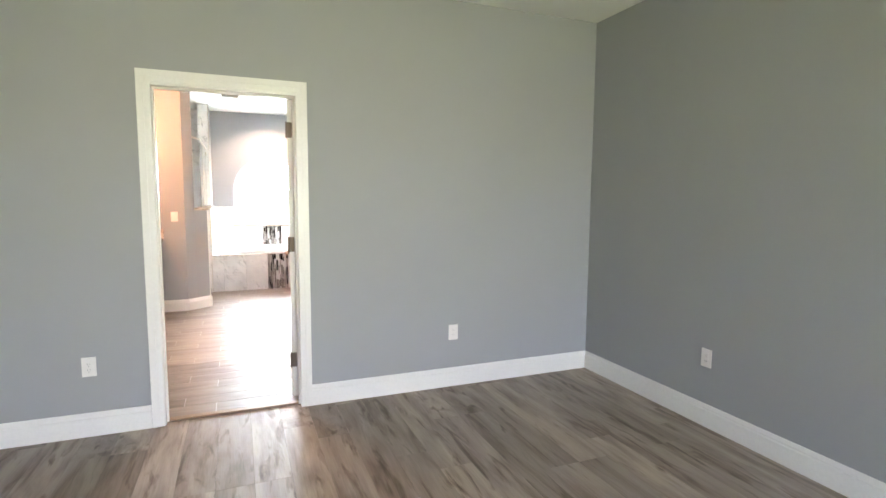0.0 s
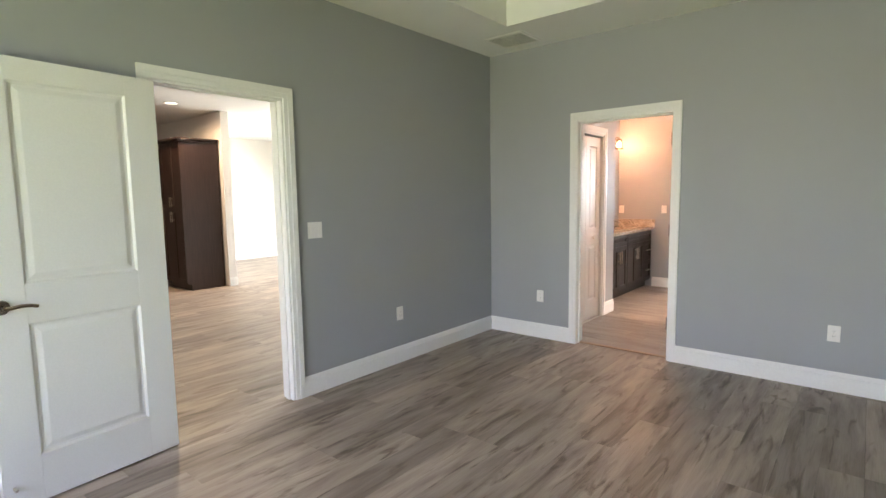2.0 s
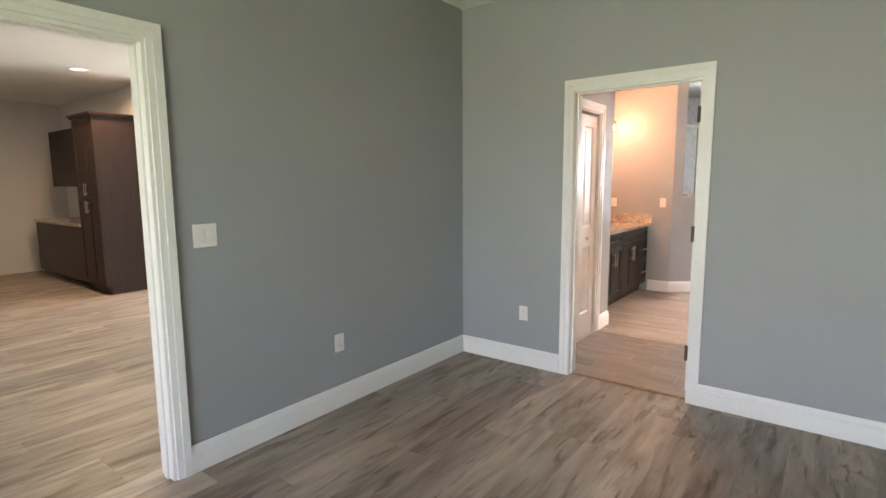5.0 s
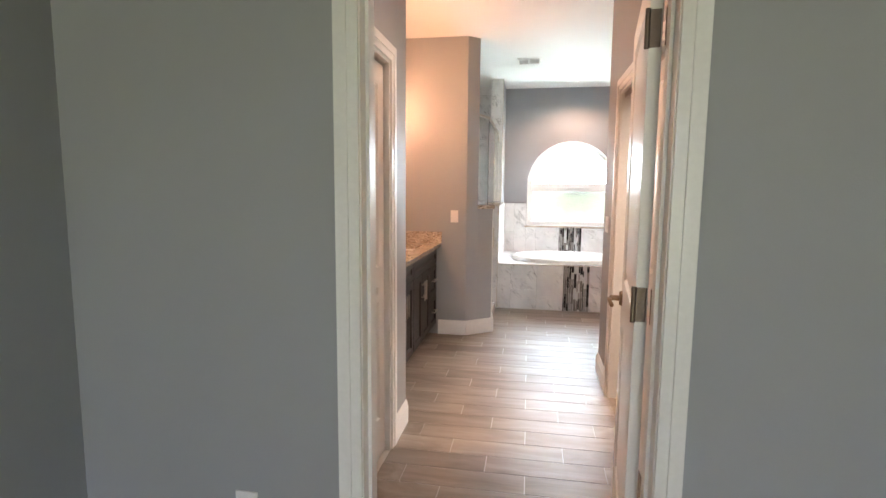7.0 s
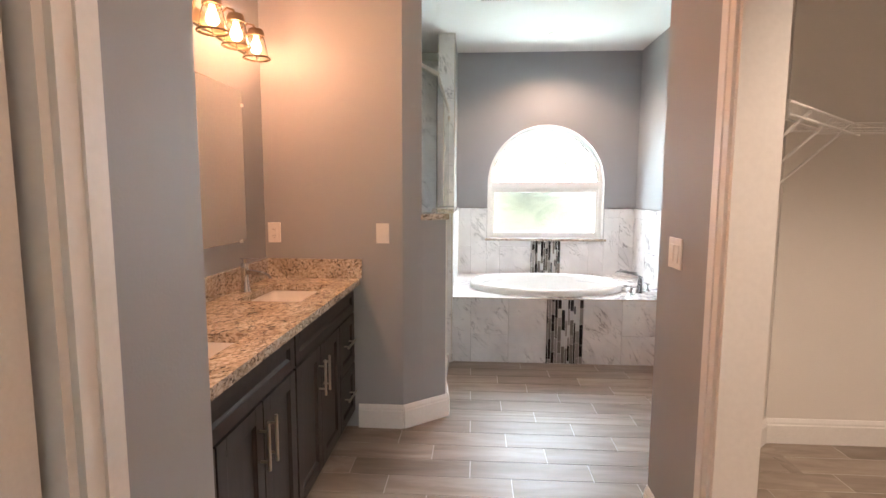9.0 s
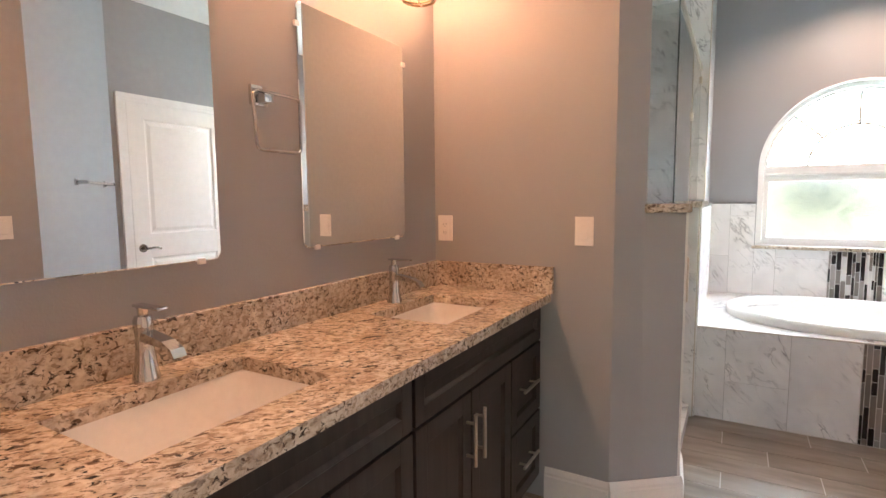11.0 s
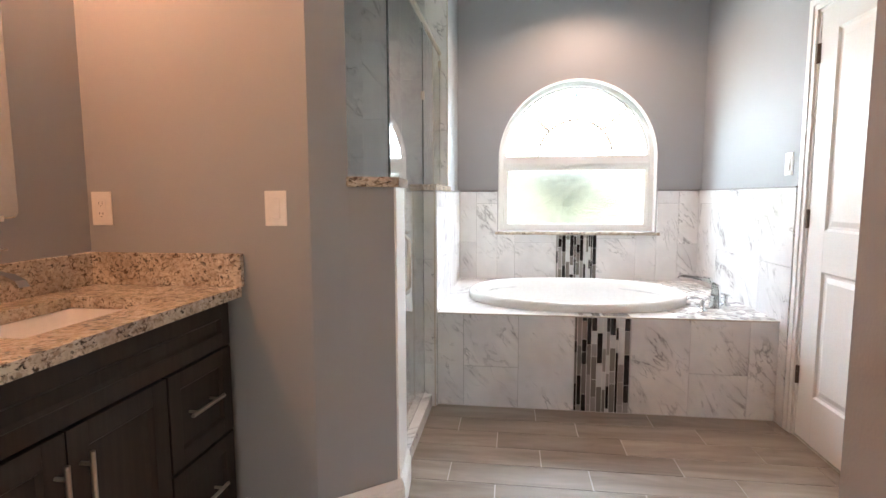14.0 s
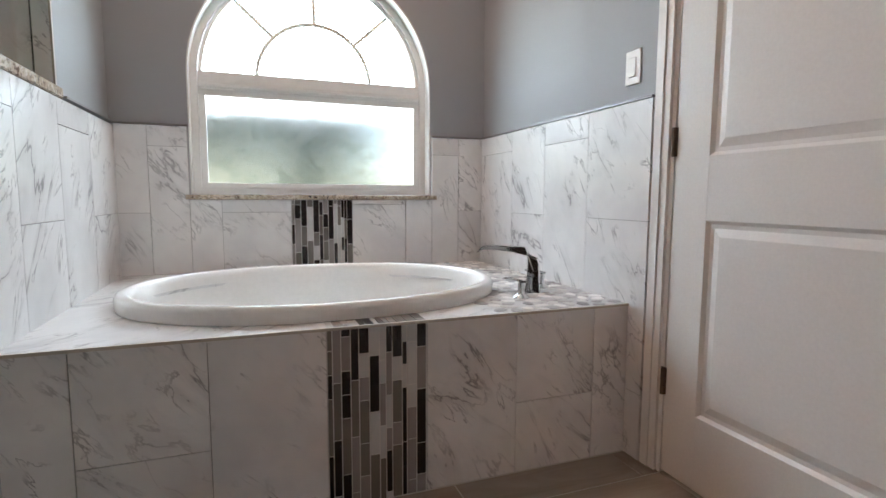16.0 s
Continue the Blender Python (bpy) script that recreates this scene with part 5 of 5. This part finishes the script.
# bedroom window behind the walk, living room glass door
def plain_window(name, axis, c0, c1, a, b, z0, z1, panes, label):
    ob = thing(name, label, "window")
    ob["kind"] = "structure"
    w = 0.05

    def bx(u0, u1, w0, w1, d0=c0, d1=c1):
        return (u0, d0, w0, u1, d1, w1)
    part("window_frame", boxes(bx(a, a + w, z0, z1), bx(b - w, b, z0, z1), bx(a + w, b - w, z0, z0 + w), bx(a + w, b - w, z1 - w, z1)), TRIM, ob)
    for i in range(1, panes):
        u = a + (b - a) * i / panes
        part("mullion", boxes(bx(u - 0.03, u + 0.03, z0 + w, z1 - w)), TRIM, ob)
    for i in range(panes):
        u0, u1 = a + (b - a) * i / panes + 0.03, a + (b - a) * (i + 1) / panes - 0.03
        m = (c0 + c1) / 2
        g = part("pane", boxes(bx(u0, u1, z0 + w, z1 - w, m - 0.002, m + 0.002)), PANE, ob)
        g.visible_shadow = False
    return ob


plain_window("window_2", "x", -3.28, -3.22, -0.7, 2.1, 0.45, 2.45, 3, "white framed bedroom window of three panes")
plain_window("window_3", "x", 7.73, 7.79, -8.4, -3.4, 0.0, 2.45, 4, "white framed wide glass door")

# ---- shower ----
shower = structure("shower_floor", boxes((-1.29, 7.21, 0.0, -0.43, 9.59, 0.004)), WHITE_GROUT, "pebble shower floor", "shower floor")
tagged(part("pebbles", pebbles("pebbles", -1.25, 7.35, -0.45, 9.0, 0.004, 6, lambda x, y: True, 0.024), PEBBLE, shower, "flat grey and white pebbles set in grout"), kind="stuff")
sw = structure("shower_backing", boxes((-1.289, 7.215, 0.0, -1.279, 9.59, TC), (-1.279, 9.579, 0.0, -0.426, 9.589, TC), (-1.279, 7.211, 0.0, -0.53, 7.221, TC), (-0.436, 8.90, 0.0, -0.4255, 9.579, 1.21)), WHITE_GROUT, "tiled shower walls", "wall tile")
columns(sw, "x", -1.279, 1, [7.222, 7.50, 7.81, 8.12, 8.43, 8.74, 9.05, 9.36, 9.578], 0.004, TC, [(0.6, 1.2, 1.8, 2.4), (0.3, 0.9, 1.5, 2.1, 2.7)])
columns(sw, "y", 9.579, -1, [-1.268, -1.05, -0.74, -0.437], 0.004, TC, [(0.3, 0.9, 1.5, 2.1, 2.7), (0.6, 1.2, 1.8, 2.4)])
columns(sw, "x", -0.426, -1, [8.30, 8.62, 8.94], 0.004, 1.21, [(0.3, 0.9), (0.6,)])
columns(sw, "x", -0.426, -1, [8.96, 9.27, 9.568], 0.004, TC, [(0.3, 0.9, 1.5, 2.1, 2.7), (0.6, 1.2, 1.8, 2.4)])
# tiled end faces of the divider
columns(sw, "y", 8.95, -1, [-0.425, -0.287], 1.256, TC, [(1.62, 2.22)])
columns(sw, "y", 8.29, -1, [-0.425, -0.274], 0.0, 1.213, [(0.25, 0.84)])
part("edge_trim", boxes((-0.287, 8.938, 1.256, -0.2815, 8.951, TC), (-0.277, 8.279, 0.0, -0.2715, 8.2885, 1.213)), NICKEL, sw, "thin brushed metal edge trim")

# white end board of the angled half wall
bm = bmesh.new()
prism(bm, [(-0.2635, 7.277), (-0.2555, 7.278), (-0.2765, 7.512), (-0.40, 7.512), (-0.40, 7.506), (-0.2845, 7.506)], 0.0, 1.2155)
structure("trim_half_wall", bm, TRIM, "white end face of the half wall", "trim")


def cap(name, outline, label):
    bm = bmesh.new()
    prism(bm, outline, 1.2165, 1.2505)
    bmesh.ops.bevel(bm, geom=bm.edges[:], offset=0.003, segments=2, affect="EDGES")
    single(name, bm, GRANITE, label, "granite cap")


cap("half_wall_cap", [(-0.392, 7.166), (-0.243, 7.270), (-0.266, 7.535), (-0.412, 7.535), (-0.50, 7.282)], "speckled granite cap on the angled half wall")
cap("half_wall_cap", [(-0.438, 8.262), (-0.261, 8.262), (-0.261, 8.937), (-0.438, 8.937)], "speckled granite cap on the half wall beside the tub")
single("shower_curb", boxes((-0.425, 7.515, 0.0, -0.290, 8.278, 0.075), bevel=0.004), MARBLE, "white marble-look shower curb", "shower curb")

enclosure = thing("shower_enclosure", "clear glass shower enclosure with a hinged door", "shower glass")
GZ = 2.10
p0, p1 = Vector((-0.440, 7.232)), Vector((-0.338, 7.512))


def pane(name, p, q, z0, z1, label):
    d = (q - p).normalized()
    n = Vector((-d.y, d.x)) * 0.005
    bm = bmesh.new()
    prism(bm, [tuple(p - n), tuple(q - n), tuple(q + n), tuple(p + n)], z0, z1)
    g = part(name, bm, CLEAR, enclosure, label)
    g.visible_shadow = False
    for e, s in ((p, 1), (q, -1)):
        bm = bmesh.new()
        f = e + d * 0.004 * s
        prism(bm, [tuple(e - n * 1.04), tuple(f - n * 1.04), tuple(f + n * 1.04), tuple(e + n * 1.04)][::s], z0 + 0.002, z1 - 0.002)
        ed = part("edge", bm, EDGE, g, "green glass edge")
        ed.visible_shadow = False
    return g


pane("fixed_pane", p0, p1, 1.2515, GZ, "clear fixed glass pane")
door = pane("glass_door", Vector((-0.338, 7.520)), Vector((-0.338, 8.272)), 0.082, GZ - 0.012, "clear hinged glass door")
pane("fixed_pane", Vector((-0.338, 8.280)), Vector((-0.338, 8.932)), 1.2515, GZ, "clear fixed glass pane")
bm = bmesh.new()
tube(bm, [(-0.33, 7.61, 0.79), (-0.295, 7.61, 0.79), (-0.280, 7.61, 0.805), (-0.280, 7.61, 1.00), (-0.295, 7.61, 1.015), (-0.33, 7.61, 1.015)], 0.0095, 10)
part("pull_handle", bm, NICKEL, door, "satin metal D-shaped pull", smooth=True)
bm = boxes((-0.352, 7.515, GZ, -0.324, 8.932, GZ + 0.022), bevel=0.002)
part("header_rail", bm, NICKEL, enclosure, "slim metal header rail")
bm = bmesh.new()
d = (p1 - p0).normalized()
n = Vector((-d.y, d.x)) * 0.014
prism(bm, [tuple(p0 - n), tuple(p1 - n), tuple(p1 + n), tuple(p0 + n)], GZ, GZ + 0.022)
part("header_rail", bm, NICKEL, enclosure, "slim metal header rail")
part("corner_seal", boxes((-0.344, 7.511, 1.2515, -0.333, 7.520, GZ)), SEAL_AND_SHADE, enclosure, "dark upright seal")
for y, z in ((8.926, 2.04), (8.276, 1.72)):
    part("clamp", boxes((-0.352, y - 0.013, z - 0.022, -0.324, y + 0.013, z + 0.022), bevel=0.002), NICKEL, enclosure, "metal glass clamp")

# ---- ceiling fixtures ----
def downlight(x, y, z, power, color, cone=115):
    ob = thing("recessed_light", "round white recessed ceiling light, lit", "ceiling light", pose(x, y, z), group="recessed lights")
    bm = bmesh.new()
    lathe(bm, [(0.098, 0.0), (0.097, -0.004), (0.088, -0.007), (0.076, -0.004), (0.074, -0.001)], 32)
    part("trim_ring", bm, PLASTIC, ob, smooth=True)
    bm = bmesh.new()
    lathe(bm, [(0.0, -0.0022), (0.0745, -0.0022), (0.0745, -0.0005)], 32)
    part("lens", bm, DOWNLIGHT, ob, "glowing lens")
    lamp("recessed_lamp", "SPOT", pose(x, y, z - 0.02), power, color, radius=0.06, spot=radians(cone))


downlight(0.642, 9.03, TC, 11.0, (1.0, 0.66, 0.50), 145)
downlight(-6.05, 2.55, LC, 15, (1.0, 0.68, 0.42), 174)
# passage light is an added fill, no fitting known here; warms floor and door
downlight(0.03, 4.75, TC, 5.2, (1.0, 0.62, 0.43))
downlight(1.6, 5.2, TC, 31, (1.0, 0.76, 0.60))


def ceiling_grille(name, x0, y0, x1, y1, z, bars, label):
    ob = thing(name, label, "ceiling vent")
    part("frame", boxes((x0, y0, z - 0.008, x1, y0 + 0.025, z), (x0, y1 - 0.025, z - 0.008, x1, y1, z), (x0, y0 + 0.025, z - 0.008, x0 + 0.025, y1 - 0.025, z), (x1 - 0.025, y0 + 0.025, z - 0.008, x1, y1 - 0.025, z)), PLASTIC, ob)
    # flat sheet, no opening above: its grey imitates the shade between the slats
    part("backing", boxes((x0 + 0.025, y0 + 0.025, z - 0.0015, x1 - 0.025, y1 - 0.025, z - 0.0005)), VENT_SHADE, ob, "grey sheet standing in for the shade behind the slats")
    for i in range(bars):
        y = y0 + 0.032 + (y1 - y0 - 0.064) * i / (bars - 1)
        bm = bmesh.new()
        box(bm, x0 + 0.025, -0.0085, -0.0008, x1 - 0.025, 0.0085, 0.0008)
        part("slat", bm, PLASTIC, ob, at=pose(0, y, z - 0.005, 28))
    part("divider", boxes(((x0 + x1) / 2 - 0.006, y0 + 0.025, z - 0.010, (x0 + x1) / 2 + 0.006, y1 - 0.025, z - 0.0085)), PLASTIC, ob)


ceiling_grille("ceiling_vent", -1.02, 3.13, -0.64, 3.49, BC, 19, "white square air return grille in the ceiling")
ceiling_grille("exhaust_fan", -0.09, 7.95, 0.17, 8.20, TC, 13, "white square exhaust fan grille in the ceiling")

# ---- living room cabinet ----
cab = thing("pantry_cabinet", "tall dark espresso pantry cabinet with bar pulls", "cabinet", pose(-6.30, 2.72, BED))
part("body", boxes((-0.70, 0.02, 0.10, 0.0, 0.60, 2.28)), KITCHEN_WOOD, cab)
part("toe_kick", boxes((-0.70, 0.07, 0.0, 0.0, 0.60, 0.10)), KITCHEN_WOOD, cab)
part("crown", boxes((-0.72, -0.02, 2.28, 0.02, 0.60, 2.31), (-0.74, -0.04, 2.31, 0.04, 0.60, 2.335), bevel=0.004), KITCHEN_WOOD, cab)
for z0, z1, h in ((0.115, 1.26, 1.14), (1.27, 2.27, 1.37)):
    for k in (0, 1):
        x0 = -0.70 + 0.35 * k
        dr = part("door", boxes((x0 + 0.002, 0.0, z0, x0 + 0.057, 0.02, z1), (x0 + 0.293, 0.0, z0, x0 + 0.348, 0.02, z1), (x0 + 0.057, 0.0, z0, x0 + 0.293, 0.02, z0 + 0.06), (x0 + 0.057, 0.0, z1 - 0.06, x0 + 0.293, 0.02, z1), (x0 + 0.057, 0.010, z0 + 0.06, x0 + 0.293, 0.02, z1 - 0.06)), KITCHEN_WOOD, cab)
        bm = bmesh.new()
        x = x0 + (0.32 if k == 0 else 0.03)
        rod(bm, (x, -0.028, h - 0.08), (x, -0.028, h + 0.08), 0.006, seg=10)
        for zz in (h - 0.05, h + 0.05):
            rod(bm, (x, -0.028, zz), (x, 0.0, zz), 0.0045, seg=8)
        part("bar_pull", bm, NICKEL, dr, "brushed metal bar pull", smooth=True)
base = thing("base_cabinet", "dark espresso base cabinet with pale worktop", "cabinet", pose(-8.0, 2.72, BED))
part("body", boxes((-1.0, 0.02, 0.10, 0.99, 0.60, 0.86)), KITCHEN_WOOD, base)
part("worktop", boxes((-1.0, -0.02, 0.86, 0.99, 0.60, 0.90), bevel=0.004), GRANITE, base, "pale granite worktop")
upper = thing("wall_cabinet", "dark espresso wall cabinet beside the pantry", "cabinet", pose(-8.0, 3.0, 1.40))
part("body", boxes((-1.0, 0.02, 0.0, 0.99, 0.335, 0.86)), KITCHEN_WOOD, upper)
part("door", boxes((0.50, 0.0, 0.01, 0.98, 0.02, 0.85), bevel=0.003), KITCHEN_WOOD, upper)

# ---- garden outside the windows ----
def tree(x, y, h, spread, seed):
    r = random.Random(seed)
    ob = thing("tree", "leafy green garden tree outside the window", "tree", pose(x, y, -0.2), group="garden trees")
    bm = bmesh.new()
    tube(bm, [(0, 0, 0), (0.05, 0.02, h * 0.25), (-0.03, 0.04, h * 0.5), (0.02, 0, h * 0.8)], 0.08, 8)
    tips = []
    for k in range(14):
        a, z = r.uniform(0, math.tau), h * r.uniform(0.16, 0.72)
        e = Vector((math.cos(a) * spread * r.uniform(0.5, 0.95), math.sin(a) * spread * r.uniform(0.5, 0.95), z + h * r.uniform(0.05, 0.25)))
        tube(bm, [(0, 0, z), tuple(Vector((0, 0, z)).lerp(e, 0.5) + Vector((0, 0, 0.15))), tuple(e)], 0.025, 6)
        tips.append(e)
    part("trunk", bm, BARK, ob, smooth=True)
    verts, faces = [], []
    for i in range(7000):
        c = r.choice(tips)
        p = c + Vector((r.gauss(0, spread * 0.28), r.gauss(0, spread * 0.28), r.gauss(0, h * 0.10)))
        u = Vector((r.uniform(-1, 1), r.uniform(-1, 1), r.uniform(-0.6, 0.6))).normalized()
        w = u.cross(Vector((r.uniform(-1, 1), r.uniform(-1, 1), 1))).normalized()
        s = r.uniform(0.06, 0.13)
        k = len(verts)
        verts += [p + u * s, p + w * s * 0.5, p - u * s, p - w * s * 0.5]
        faces.append((k, k + 1, k + 2, k + 3))
    me = bpy.data.meshes.new("crown")
    me.from_pydata([tuple(v) for v in verts], [], faces)
    me.materials.append(LEAF)
    crown = new("crown", me)
    crown.parent = ob
    return ob


for x, y, h, s, k in ((-2.1, 22.5, 5.6, 1.6, 1), (0.2, 21.5, 5.0, 1.5, 2), (2.2, 22.0, 5.2, 1.3, 3)):
    tree(x, y, h, s, k)
